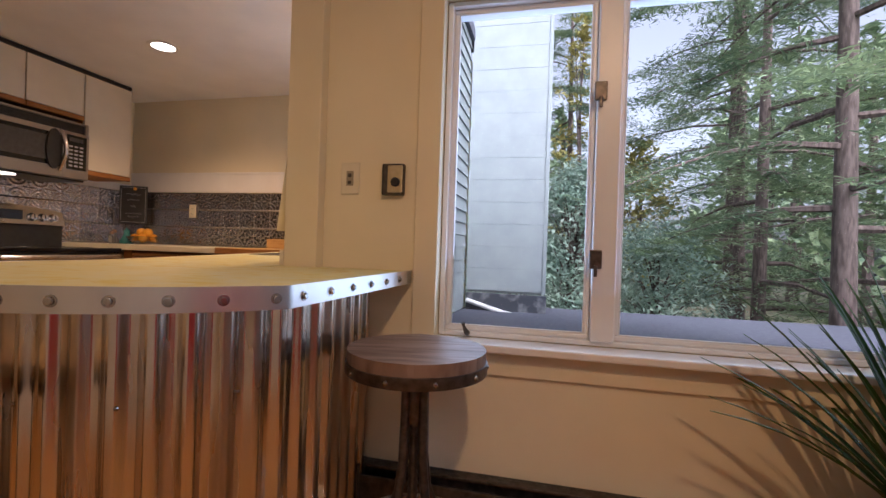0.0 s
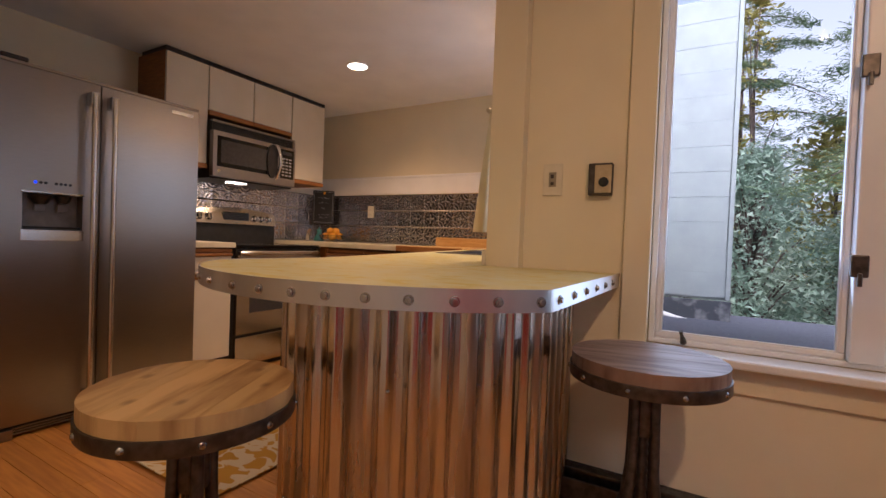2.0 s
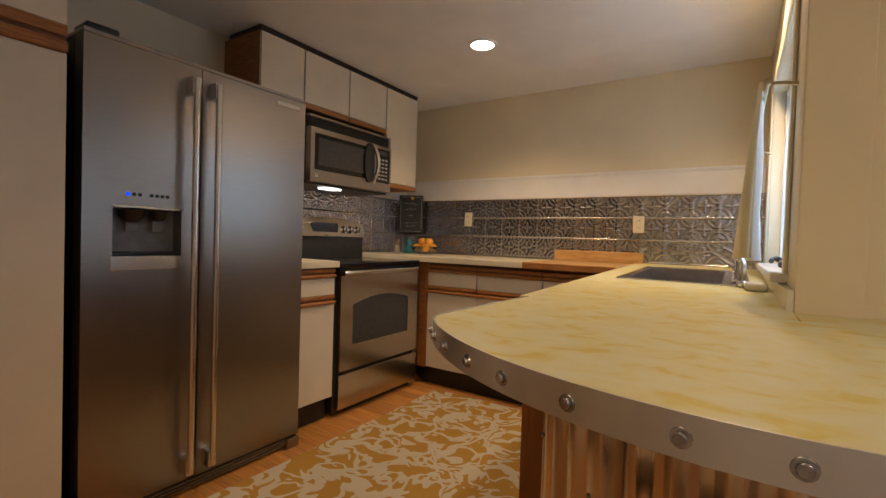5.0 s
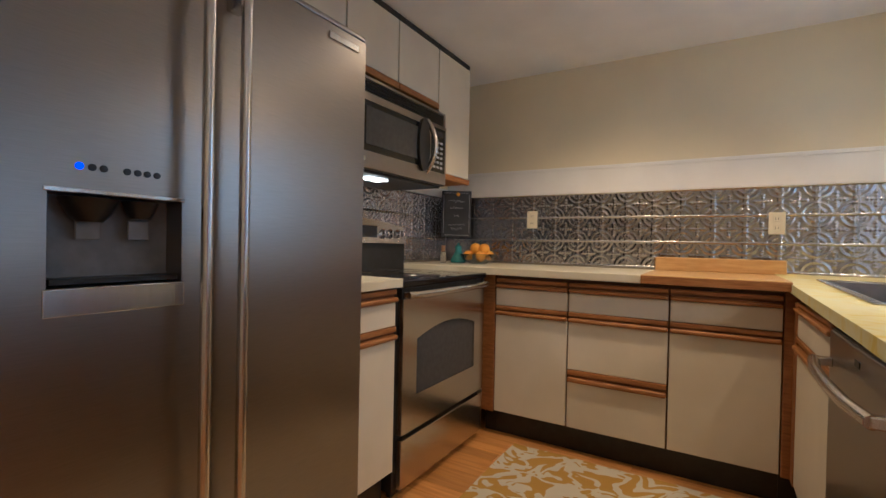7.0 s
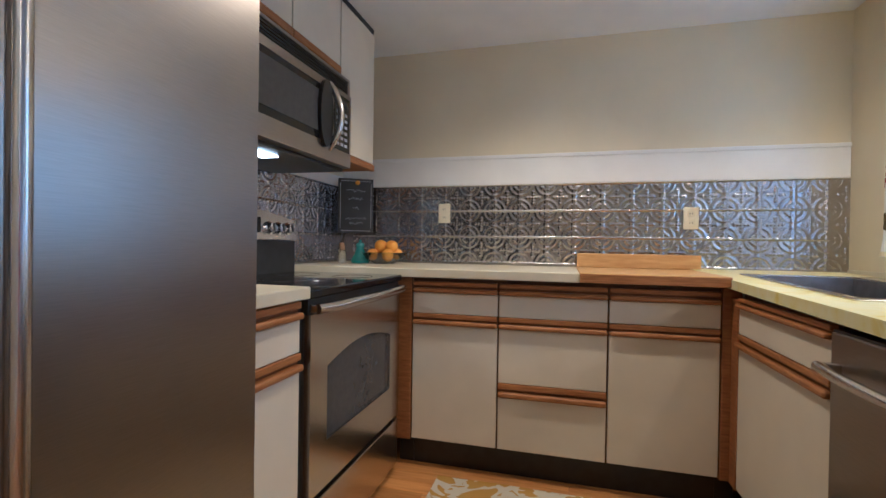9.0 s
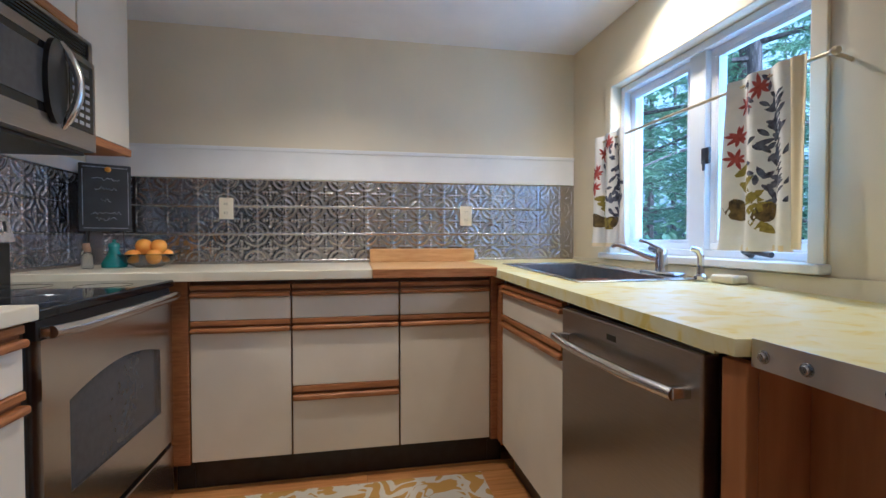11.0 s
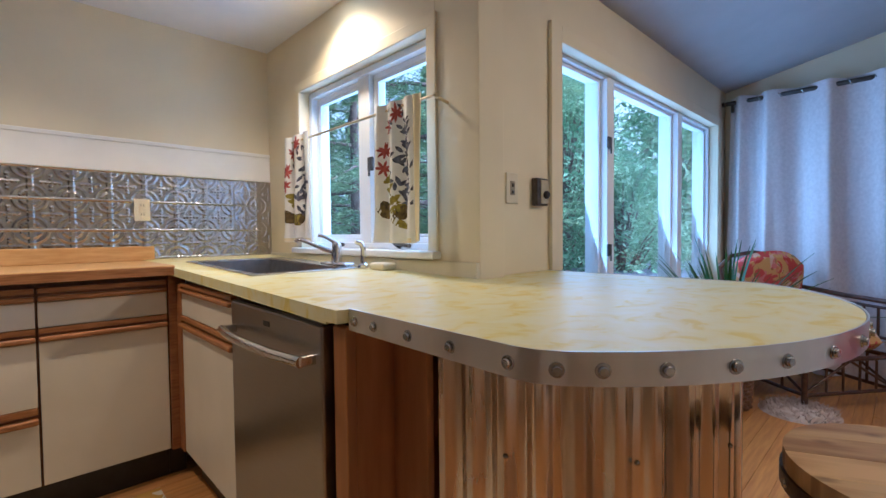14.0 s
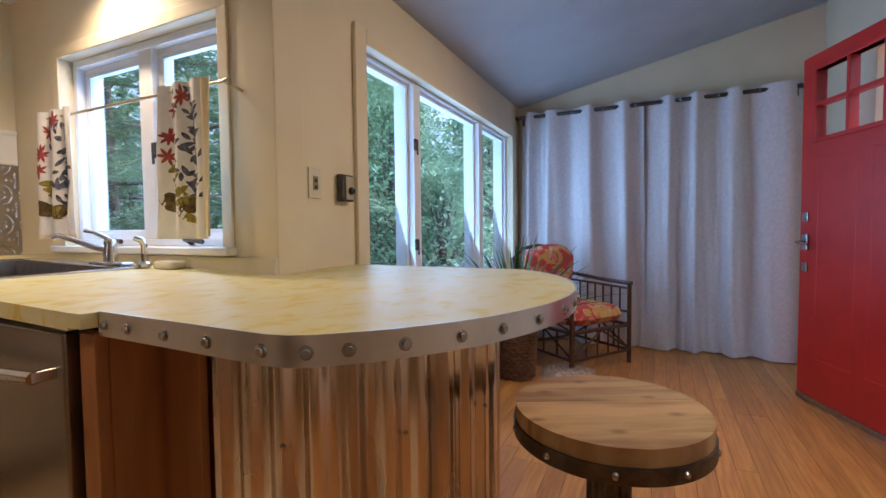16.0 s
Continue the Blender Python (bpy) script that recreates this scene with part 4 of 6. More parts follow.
od = part("oven_door", face_with_window(0.02, RW - 0.006, 0.272, 0.838, 0.122, 0.667, 0.42, 0.705, -0.012, 0.019, 0.07), OVEN_STEEL, rg, "stainless oven door")
part("oven_window", B((0.11, 0.68, 0.0, 0.006, 0.405, 0.722)), DARK_GREY, od, "dark tinted oven window")
part("vent_strip", B((0.012, RW - 0.012, -0.006, 0.019, 0.838, 0.884)), BLACK, rg)
hd = part("oven_handle", tube(bmesh.new(), [(0.02, -0.035, 0.857), (0.1, -0.055, 0.857), (0.39, -0.062, 0.857), (0.68, -0.055, 0.857), (RW - 0.02, -0.035, 0.857)], 0.016, 12), STEEL_V, od, "curved bar handle", smooth=True)
for xx in (0.035, RW - 0.035):
    part("bracket", B((xx - 0.014, xx + 0.014, -0.045, -0.005, 0.842, 0.87), bevel=0.004), STEEL_V, hd)
part("storage_drawer", B((0.02, RW - 0.006, -0.012, 0.019, 0.045, 0.25), bevel=0.004), OVEN_STEEL, rg, "stainless storage drawer")
part("kick", B((0.02, RW - 0.02, 0.04, 0.06, 0.0, 0.044)), BLACK, rg)
part("back_riser", B((0.0, RW, 0.545, 0.605, 0.9, 1.065), bevel=0.003), BLACK, rg)
bm = bmesh.new()
n = 16
prof = [(0.0, 1.068), (RW, 1.068)] + [(RW - RW * i / n, 1.165 + 0.04 * math.sin(math.pi * i / n)) for i in range(n + 1)]
fr = [bm.verts.new((x, 0.525 + (z - 1.068) * 0.28, z)) for x, z in prof]
bk = [bm.verts.new((x, 0.605, z)) for x, z in prof]
bm.faces.new(fr)
bm.faces.new(bk[::-1])
for i in range(len(prof)):
    j = (i + 1) % len(prof)
    bm.faces.new((fr[i], fr[j], bk[j], bk[i]))
bg = part("control_panel", bm, OVEN_STEEL, rg, "stainless control panel with rounded top")
part("display", B((0.27, 0.51, 0.533, 0.56, 1.095, 1.165), bevel=0.004), BLACKGLASS, bg)
for kx in (0.07, 0.15, 0.57, 0.64, 0.71):
    k = part("knob", lathe(bmesh.new(), [(0.03, 0), (0.03, 0.006), (0.024, 0.011), (0.021, 0.028), (0.0, 0.03)], 18), CHROME, bg, smooth=True)
    k.matrix_local = Matrix.Translation((kx, 0.54, 1.12)) @ pose(0, 0, 0, 82, 0, 0)
    part("pointer", B((-0.003, 0.003, -0.018, 0.018, 0.028, 0.033)), BLACK, k)
part("badge", lathe(bmesh.new(), [(0, 0.003), (0.009, 0.002), (0.01, 0)], 14), CHROME, bg).matrix_local = Matrix.Translation((0.39, 0.528, 1.082)) @ pose(0, 0, 0, 85)

# ---- microwave over the range ----
mw = thing("microwave", "stainless over-the-range microwave with a curved handle", "microwave", at=(-2.967, 1.899, 1.385), rz=90)
MWW, MWH = 0.747, 0.415
part("body", B((0, MWW, 0.03, 0.39, 0.0, MWH), bevel=0.004), BLACK, mw)
part("top_strip", B((0, MWW, 0.0, 0.03, MWH - 0.014, MWH), bevel=0.003), STEEL, mw)
vent = part("vent_grille", B((0, MWW, 0.012, 0.03, MWH - 0.075, MWH - 0.014)), BLACK, mw, "black vent grille")
for i in range(5):
    part("louvre", B((0.01, MWW - 0.03, 0.004, 0.014, MWH - 0.071 + i * 0.0115, MWH - 0.066 + i * 0.0115)), BLACK, vent)
part("vent_end", B((MWW - 0.025, MWW, 0.0, 0.03, MWH - 0.075, MWH - 0.0145)), STEEL, mw)
dr = part("door", B((0.0, 0.565, -0.012, 0.03, 0.012, 0.085), (0.0, 0.565, -0.012, 0.03, 0.305, MWH - 0.078), (0.0, 0.03, -0.012, 0.03, 0.085, 0.305)), STEEL, mw, "stainless door")
part("door_window", B((0.03, 0.565, -0.010, 0.02, 0.085, 0.305)), BLACKGLASS, dr, "black glass door window")
part("window_mesh", B((0.06, 0.46, -0.0125, -0.0095, 0.115, 0.28), bevel=0.001), DARK_GREY, dr)
cp = part("control_panel", B((0.568, MWW, -0.008, 0.03, 0.012, MWH - 0.078), bevel=0.003), STEEL, mw)
part("keypad", B((0.59, MWW - 0.02, -0.0105, -0.0075, 0.075, 0.315), bevel=0.001), BLACKGLASS, cp, "black keypad")
keyc = mat("key_print", (0.25, 0.25, 0.26), rough=0.5)
for r in range(6):
    for c in range(3):
        part("key", B((0.605 + c * 0.036, 0.63 + c * 0.036, -0.0122, -0.0104, 0.095 + r * 0.027, 0.108 + r * 0.027)), keyc, cp)
part("key_display", B((0.605, 0.70, -0.0122, -0.0104, 0.27, 0.298)), DARK_GREY, cp)
bm = bmesh.new()
lens = [(0.47 + 0.075 * math.sin(math.pi * i / 14), 0.065 + 0.26 * i / 14) for i in range(15)] + [(0.555 - 0.06 * math.sin(math.pi * i / 14), 0.325 - 0.26 * i / 14) for i in range(1, 14)]
hd = part("handle", tube(bmesh.new(), [(0.545 + 0.005 * math.sin(math.pi * i / 10), -0.012 - 0.05 * math.sin(math.pi * i / 10), 0.055 + 0.28 * i / 10) for i in range(11)], [0.009] + [0.014] * 9 + [0.009], 10), STEEL_V, dr, "bowed steel handle", smooth=True)
bm.free()
bm = bmesh.new()
oval = [(0.50 + 0.05 * math.cos(2 * math.pi * i / 28), 0.195 + 0.135 * math.sin(2 * math.pi * i / 28)) for i in range(28)]
a_ = [bm.verts.new((x, -0.028, z)) for x, z in oval]
b_ = [bm.verts.new((x, -0.009, z)) for x, z in oval]
bm.faces.new(a_)
for i in range(28):
    bm.faces.new((a_[i], a_[(i + 1) % 28], b_[(i + 1) % 28], b_[i]))
part("handle_pad", bm, BLACK, dr, "black oval pad behind the handle")
part("badge", lathe(bmesh.new(), [(0, 0.003), (0.012, 0.002), (0.013, 0)], 16), CHROME, dr).matrix_local = Matrix.Translation((0.045, -0.012, 0.05)) @ pose(0, 0, 0, 90)
part("surface_light", B((0.22, 0.36, 0.10, 0.17, -0.006, -0.001)), DIFFUSER, mw, "lit surface lamp")
spot(-3.11, 2.19, 1.37, 3, 150, 0.7)

# ---- refrigerator ----
fr = thing("refrigerator", "stainless steel side-by-side refrigerator with ice dispenser", "refrigerator", at=(-2.66, 0.688, 0), rz=90)
FW, FH = 0.921, 1.752
part("cabinet_body", B((0.004, FW - 0.004, 0.075, 0.69, 0.03, FH - 0.02), bevel=0.004), BLACK, fr)
part("top_trim", B((0.0, FW, 0.0, 0.60, FH - 0.019, FH - 0.003), bevel=0.004), STEEL, fr)
S, D0, D1, E0, E1 = 0.397, 0.09, 0.325, 0.977, 1.151
ld = part("freezer_door", face_with_window(0.0, S - 0.003, 0.062, FH - 0.022, D0, D1, E0, E1, 0, 0.07, 0.0), STEEL, fr, "stainless freezer door")
grey = mat("dispenser_plastic", (0.16, 0.16, 0.165), (0.2, 0.2, 0.205), 30, 0.35)
dp = part("dispenser_cavity", B((D0 + 0.001, D1 - 0.001, 0.06, 0.066, E0 + 0.001, E1 - 0.001)), grey, ld, "grey dispenser cavity")
part("cavity_lintel", B((D0 - 0.006, D1 + 0.006, -0.003, 0.004, E1, E1 + 0.01), bevel=0.002), STEEL_V, ld)
part("cavity_apron", B((D0 - 0.006, D1 + 0.006, -0.003, 0.004, E0 - 0.052, E0), bevel=0.002), STEEL_V, ld)
part("chute", lathe(bmesh.new(), [(0.05, 0.0), (0.035, -0.03), (0.022, -0.045), (0.0, -0.045)], 18, (D0 + 0.075, 0.03, E1 - 0.006)), BLACK, dp, smooth=True)
part("chute", lathe(bmesh.new(), [(0.035, 0.0), (0.025, -0.025), (0.018, -0.035), (0.0, -0.035)], 18, (D0 + 0.165, 0.03, E1 - 0.006)), BLACK, dp, smooth=True)
for px in (D0 + 0.075, D0 + 0.165):
    part("paddle", B((px - 0.02, px + 0.02, 0.035, 0.042, E1 - 0.085, E1 - 0.045), bevel=0.002), grey, dp)
part("drip_tray", B((D0 + 0.006, D1 - 0.006, 0.004, 0.058, E0 + 0.006, E0 + 0.016)), BLACK, dp)
for i, bx in enumerate((0.137, 0.157, 0.176, 0.216, 0.235, 0.253, 0.272)):
    b = part("button", lathe(bmesh.new(), [(0, 0.003), (0.0065, 0.0025), (0.007, 0)], 14), LEDBLUE if i == 0 else BLACK, ld, "lit blue indicator" if i == 0 else "")
    b.matrix_local = Matrix.Translation((bx, 0.0, 1.202)) @ pose(0, 0, 0, 90)
rd = part("fresh_door", B((S + 0.003, FW, 0, 0.07, 0.062, FH - 0.022)), STEEL, fr, "stainless refrigerator door")
part("badge", B((0.755, 0.885, -0.004, 0.0, 1.685, 1.706), bevel=0.0015), STEEL_V, rd)
for hx_, dd in ((0.348, ld), (0.438, rd)):
    h = part("handle", tube(bmesh.new(), [(hx_, -0.058, 0.11 + 1.56 * i / 8) for i in range(9)], 0.0125, 14), STEEL_V, dd, "long round bar handle", smooth=True)
    for z in (0.135, 1.645):
        part("standoff", B((hx_ - 0.017, hx_ + 0.017, -0.06, 0.0, z - 0.033, z + 0.033), bevel=0.004), STEEL_V, h)
gr = part("base_grille", B((0.05, FW - 0.05, 0.012, 0.04, 0.012, 0.055)), BLACK, fr)
for i in range(3):
    part("slat", B((0.05, FW - 0.05, 0.004, 0.014, 0.016 + i * 0.013, 0.023 + i * 0.013), bevel=0.002), STEEL, gr)
for fx in (0.035, FW - 0.035):
    part("foot_bracket", B((fx - 0.035, fx + 0.035, -0.012, 0.05, 0.0, 0.05), bevel=0.004), STEEL, fr)
part("hinge_cover", B((0.01, 0.11, 0.01, 0.12, FH - 0.003, FH + 0.022), bevel=0.008, seg=3), BLACK, fr, "black hinge cover", smooth=True)

# ---- fixtures on ceilings and walls ----
# Trim and lens for each, the added unseen third one included.
for x, y in DOWNLIGHTS:
    dl = thing("downlight", "lit round recessed ceiling light with a white trim", "ceiling light", "recessed lights", at=(x, y, CEIL))
    part("trim", lathe(bmesh.new(), [(0.068, -0.004), (0.075, -0.006), (0.09, -0.004), (0.092, 0.0)], 36), WHITE, dl, smooth=True)
    part("lens", lathe(bmesh.new(), [(0.0, -0.003), (0.05, -0.0035), (0.068, -0.002)], 36), DIFFUSER, dl, "glowing lens", smooth=True)

# Housing for the unseen, added spot lamp.
tl = thing("unseen_ceiling_spot", "unseen white spot lamp added on the sloping ceiling to warm the window wall", "ceiling light", at=(UNSEEN_SPOT[0], UNSEEN_SPOT[1], slope(UNSEEN_SPOT[1])))
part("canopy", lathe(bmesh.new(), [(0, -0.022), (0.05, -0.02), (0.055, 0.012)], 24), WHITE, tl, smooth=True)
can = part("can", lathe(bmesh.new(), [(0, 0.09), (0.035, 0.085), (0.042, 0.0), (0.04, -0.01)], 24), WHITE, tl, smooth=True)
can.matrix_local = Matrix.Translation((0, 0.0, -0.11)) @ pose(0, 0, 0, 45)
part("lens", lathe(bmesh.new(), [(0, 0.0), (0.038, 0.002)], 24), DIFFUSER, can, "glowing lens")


def wall_plate(name, label, at, rz, kind_):
    t = thing(name, label, "switch" if kind_ == "switch" else "outlet", "wall plates", at=at, rz=rz)
    w, h = (0.076, 0.122) if kind_ == "switch" else (0.072, 0.115)
    part("plate", B((-w / 2, w / 2, -0.006, 0, -h / 2, h / 2), bevel=0.003), PLATE, t)
    if kind_ == "switch":
        part("slot", B((-0.014, 0.014, -0.008, -0.006, -0.028, 0.028)), mat("switch_slot", (0.3, 0.26, 0.18), rough=0.5), t)
        part("slider", B((-0.006, 0.006, -0.012, -0.008, 0.004, 0.018), bevel=0.001), IRON, t)
        part("slider", B((-0.006, 0.006, -0.012, -0.008, -0.022, -0.010), bevel=0.001), IRON, t)
    else:
        for z in (-0.024, 0.024):
            s = part("socket", B((-0.016, 0.016, -0.0085, -0.006, z - 0.015, z + 0.015), bevel=0.003), PLATE, t)
            for xx in (-0.006, 0.006):
                part("slot", B((xx - 0.0012, xx + 0.0012, -0.009, -0.0084, z - 0.006, z + 0.006)), BLACK, s)


wall_plate("light_switch", "ivory slide switch plate on the cream wall", (-0.432, YL - 0.001, 1.25), 0, "switch")
wall_plate("outlet", "ivory double outlet on the tin wall", (-2.70, YN - 0.012, 1.243), 0, "outlet")
wall_plate("outlet", "ivory double outlet on the tin wall", (-1.374, YN - 0.012, 1.213), 0, "outlet")
th = thing("thermostat", "old brass-faced thermostat with a dark side and knob", "thermostat", at=(-0.252, YL - 0.001, 1.243))
part("case", B((-0.042, 0.042, -0.03, 0, -0.058, 0.058), bevel=0.005), IRON, th)
part("face", B((-0.018, 0.040, -0.034, -0.03, -0.05, 0.05), bevel=0.003), BRASS, th, "brass face plate")
part("knob", lathe(bmesh.new(), [(0.017, 0), (0.017, 0.008), (0.012, 0.014), (0, 0.015)], 18), BLACK, th, smooth=True).matrix_local = Matrix.Translation((0.014, -0.034, -0.012)) @ pose(0, 0, 0, 90)
ht = thing("baseboard_heater", "long metal baseboard heater under the wide window", "heater", at=(0.9, YL - 0.001, 0))
part("back_panel", B((-1.25, 1.2, -0.012, 0, 0.02, 0.19)), IRON, ht)
part("cover", B((-1.25, 1.2, -0.065, -0.055, 0.035, 0.155), (-1.25, 1.2, -0.05, -0.0125, 0.178, 0.19), bevel=0.003), IRON, ht, "dark bronze cover")
part("fins", B((-1.2, 1.15, -0.05, -0.02, 0.07, 0.13)), BLACK, ht)
for x in (-1.25, 1.2):
    part("end_cap", B((x - 0.02, x + 0.02, -0.068, 0, 0.0, 0.195), bevel=0.003), IRON, ht)

# ---- things on the worktop ----
bl = thing("fruit_bowl", "clear glass bowl standing on the worktop", "bowl", at=(-3.0, 3.16, NTOP))
part("bowl", lathe(bmesh.new(), [(0.0, 0.004), (0.05, 0.004), (0.10, 0.03), (0.122, 0.062), (0.126, 0.064), (0.104, 0.026), (0.055, 0.0), (0.0, 0.0)], 28), glass("bowl_glass", (0.95, 0.97, 0.96), 0.03), bl, smooth=True)
peel = mat("orange_peel", (0.80, 0.33, 0.006), (0.84, 0.40, 0.012), 20, 0.5, bump=0.3, bscale=350)
for i, (x, y, z) in enumerate(((-0.055, -0.03, 0.05), (0.04, -0.045, 0.05), (0.065, 0.03, 0.052), (-0.02, 0.055, 0.05), (-0.018, -0.005, 0.1), (0.045, 0.0, 0.098))):
    bm = bmesh.new()
    bmesh.ops.create_uvsphere(bm, u_segments=20, v_segments=14, radius=0.036)
    for v in bm.verts:
        v.co *= 1 - 0.06 * max(0, abs(v.co.z) / 0.036 - 0.75) * 4 * 0.5
    o = tagged(part("orange", bm, peel, smooth=True), "ripe orange lying in the glass bowl", "fruit", "oranges")
    o.location = (-3.0 + x, 3.16 + y, NTOP + z)
ch = thing("chalkboard", "small black chalkboard with chalk lettering and a white border", "sign", at=(-3.235, 3.27, NTOP), rz=32)
chalk = mat("chalk", (0.55, 0.55, 0.53), (0.3, 0.3, 0.3), 60, 0.9)
slate = mat("slate_black", (0.02, 0.021, 0.022), (0.035, 0.036, 0.037), 9, 0.6)
bd = part("board", B((-0.105, 0.105, -0.008, 0.008, 0.175, 0.505), bevel=0.004), slate, ch)
for lx in (-0.07, 0.07):
    part("easel_leg", tube(bmesh.new(), [(lx, 0.012, 0.3), (lx * 1.1, 0.006, 0.0)], 0.004, 6), IRON, ch)
part("border", B((-0.09, 0.09, -0.0095, -0.0075, 0.488, 0.491), (-0.09, 0.09, -0.0095, -0.0075, 0.188, 0.191), (-0.093, -0.090, -0.0095, -0.0075, 0.205, 0.475), (0.090, 0.093, -0.0095, -0.0075, 0.205, 0.475)), chalk, bd)
rngc = random.Random(5)
for z, w in ((0.43, 0.055), (0.385, 0.045), (0.325, 0.02), (0.265, 0.06), (0.235, 0.04)):
    bm = bmesh.new()
    pts = [(-w + 2 * w * i / 14, -0.0095, z + rngc.uniform(-0.009, 0.009)) for i in range(15)]
    tube(bm, pts, 0.0016, 4)
    part("chalk_line", bm, chalk, bd)
part("clip", lathe(bmesh.new(), [(0, 0.01), (0.012, 0.006), (0.014, 0)], 12), peel, ch, "orange ornament").matrix_local = Matrix.Translation((0.01, -0.008, 0.48)) @ pose(0, 0, 0, 90)
teal = mat("teal_glaze", (0.03, 0.16, 0.15), (0.05, 0.22, 0.2), 20, 0.2)
tj = thing("teal_jar", "small teal glazed jar on the worktop", "jar", at=(-3.13, 3.12, NTOP))
part("body", lathe(bmesh.new(), [(0, 0), (0.05, 0.002), (0.052, 0.02), (0.03, 0.06), (0.02, 0.085), (0.024, 0.1), (0, 0.1)], 22), teal, tj, smooth=True)
part("lid", lathe(bmesh.new(), [(0.026, 0.1), (0.02, 0.115), (0.006, 0.12), (0.008, 0.132), (0, 0.135)], 18), teal, tj, smooth=True)
cork = mat("cork", (0.35, 0.2, 0.1), (0.42, 0.27, 0.15), 60, 0.9)
clear = glass("clear_glass", (0.96, 0.97, 0.97), 0.02)
for x, y, h in ((-3.235, 3.1, 0.10), (-3.205, 3.05, 0.085)):
    jr = thing("spice_jar", "small clear glass jar with a cork stopper", "jar", "spice jars", at=(x, y, NTOP))
    part("glass_body", lathe(bmesh.new(), [(0, 0.001), (0.022, 0.001), (0.023, h * 0.7), (0.014, h * 0.85), (0.015, h)], 18), clear, jr, smooth=True)
    part("stopper", lathe(bmesh.new(), [(0.013, h * 0.9), (0.014, h + 0.015), (0, h + 0.016)], 14), cork, jr, smooth=True)

# ---- cafe curtains ----
rod = thing("cafe_rod", "slim brass-toned cafe curtain rod over the sink window", "curtain rod", at=(-0.755, 2.35, 1.575))
part("rod", tube(bmesh.new(), [(0, -0.60, 0), (0, 0.60, 0)], 0.006, 10), BRASS, rod, smooth=True)
for y in (-0.59, 0.59):
    part("bracket", tube(bmesh.new(), [(0, y, 0), (0.04, y, -0.004), (0.075, y, -0.012)], 0.006, 8), BRASS, rod)
    part("finial", lathe(bmesh.new(), [(0, 0.018), (0.01, 0.012), (0.012, 0), (0.006, -0.01)], 12), BRASS, rod, smooth=True).matrix_local = Matrix.Translation((0, y * 1.02, 0)) @ pose(0, 0, 0, -90 if y > 0 else 90)


def cafe(name, label, y0, y1, z0, z1, folds, waist, swing, seed, flip):
    """One cafe panel, gathered on the rod, with its print laid on the cloth."""
    t = thing(name, label, "curtain", "cafe curtains", at=(-0.755, (y0 + y1) / 2, z1))
    h, w = z1 - z0, y1 - y0

    def surf(u, f, lift=0.0):
        amp = 0.010 + 0.010 * f
        x = -0.012 - amp * math.sin(2 * math.pi * folds * u + 0.6 * math.sin(3 * f)) - 0.005 * math.sin(9 * f + 4 * u) * f - lift
        return (x, (u - 0.5) * w * (waist + (1 - waist) * f ** 0.8) + swing * f, 0.014 - f * (h + 0.014))

    part("cloth", sheet(bmesh.new(), [[surf(i / 60, j / 18) for i in range(61)] for j in range(19)], 0.0015), CAFE, t, smooth=True)
    part("hem", sheet(bmesh.new(), [[surf(i / 60, f, 0.0016) for i in range(61)] for f in (0.965, 0.998)]), CAFE_LINING, t, "yellow hem", smooth=True)
    rng = random.Random(seed)

    def leaf(bm, u, f, a, L, wd, lift=0.0022):
        """A pointed printed leaf along a direction on the cloth."""
        n, rows_ = 6, []
        for k in range(n + 1):
            s_ = k / n
            hw = wd * math.sin(math.pi * min(1.0, 0.06 + 0.94 * s_)) ** 0.8
            cu, cf = u + L * s_ * math.cos(a) / w, f + L * s_ * math.sin(a) / h
            row = []
            for e in (-1, 0, 1):
                pu, pf = cu - e * hw * math.sin(a) / w, cf + e * hw * math.cos(a) / h
                row.append(surf(min(0.985, max(0.015, pu)), min(0.96, max(0.0, pf)), lift))
            rows_.append(row)
        sheet(bm, rows_)

    side = lambda u: 1 - u if flip else u
    turn = lambda a: math.pi - a if flip else a
    olive, red, ink, brown = (bmesh.new() for _ in range(4))
    for k in range(7):
        leaf(olive, side(0.16 + 0.05 * k % 0.4), 0.56 + 0.045 * k, turn(rng.uniform(-0.7, 0.5)), 0.08, 0.015)
    for u, f, a in ((0.10, 0.80, -0.4), (0.34, 0.80, 3.5), (0.12, 0.70, 0.9), (0.50, 0.82, -0.5)):
        leaf(brown, side(u), f, turn(a), 0.085, 0.027)
    for cu, cf, m in ((0.18, 0.33, 9), (0.30, 0.16, 7), (0.55, 0.09, 8), (0.16, 0.46, 7)):
        for k in range(m):
            leaf(red, side(cu), cf, 6.28 * k / m + rng.uniform(-0.2, 0.2), rng.uniform(0.03, 0.05), 0.006)
    for k in range(46):
        leaf(ink, side(rng.gauss(0.72, 0.11)), rng.uniform(0.22, 0.74), rng.uniform(0, 6.28), rng.uniform(0.025, 0.055), 0.008)
    for k in range(17):
        leaf(ink, side(0.93 - 0.05 * math.sin(k / 5)), 0.14 + 0.032 * k, turn(2.7), 0.05, 0.0055)
    for k in range(12):
        leaf(ink, side(rng.uniform(0.2, 0.8)), rng.uniform(0.05, 0.25), rng.uniform(0, 6.28), 0.032, 0.007)
    for nm, bm, m, lb in (("sprig_print", olive, PRINT_OLIVE, "olive printed leaves"), ("leaf_print", brown, PRINT_BROWN, "dark brown printed leaves"), ("flower_print", red, PRINT_RED, "red printed flowers"), ("frond_print", ink, PRINT_INK, "blue-black printed fronds")):
        part(nm, bm, m, t, lb, smooth=True, kind="stuff")
    return t


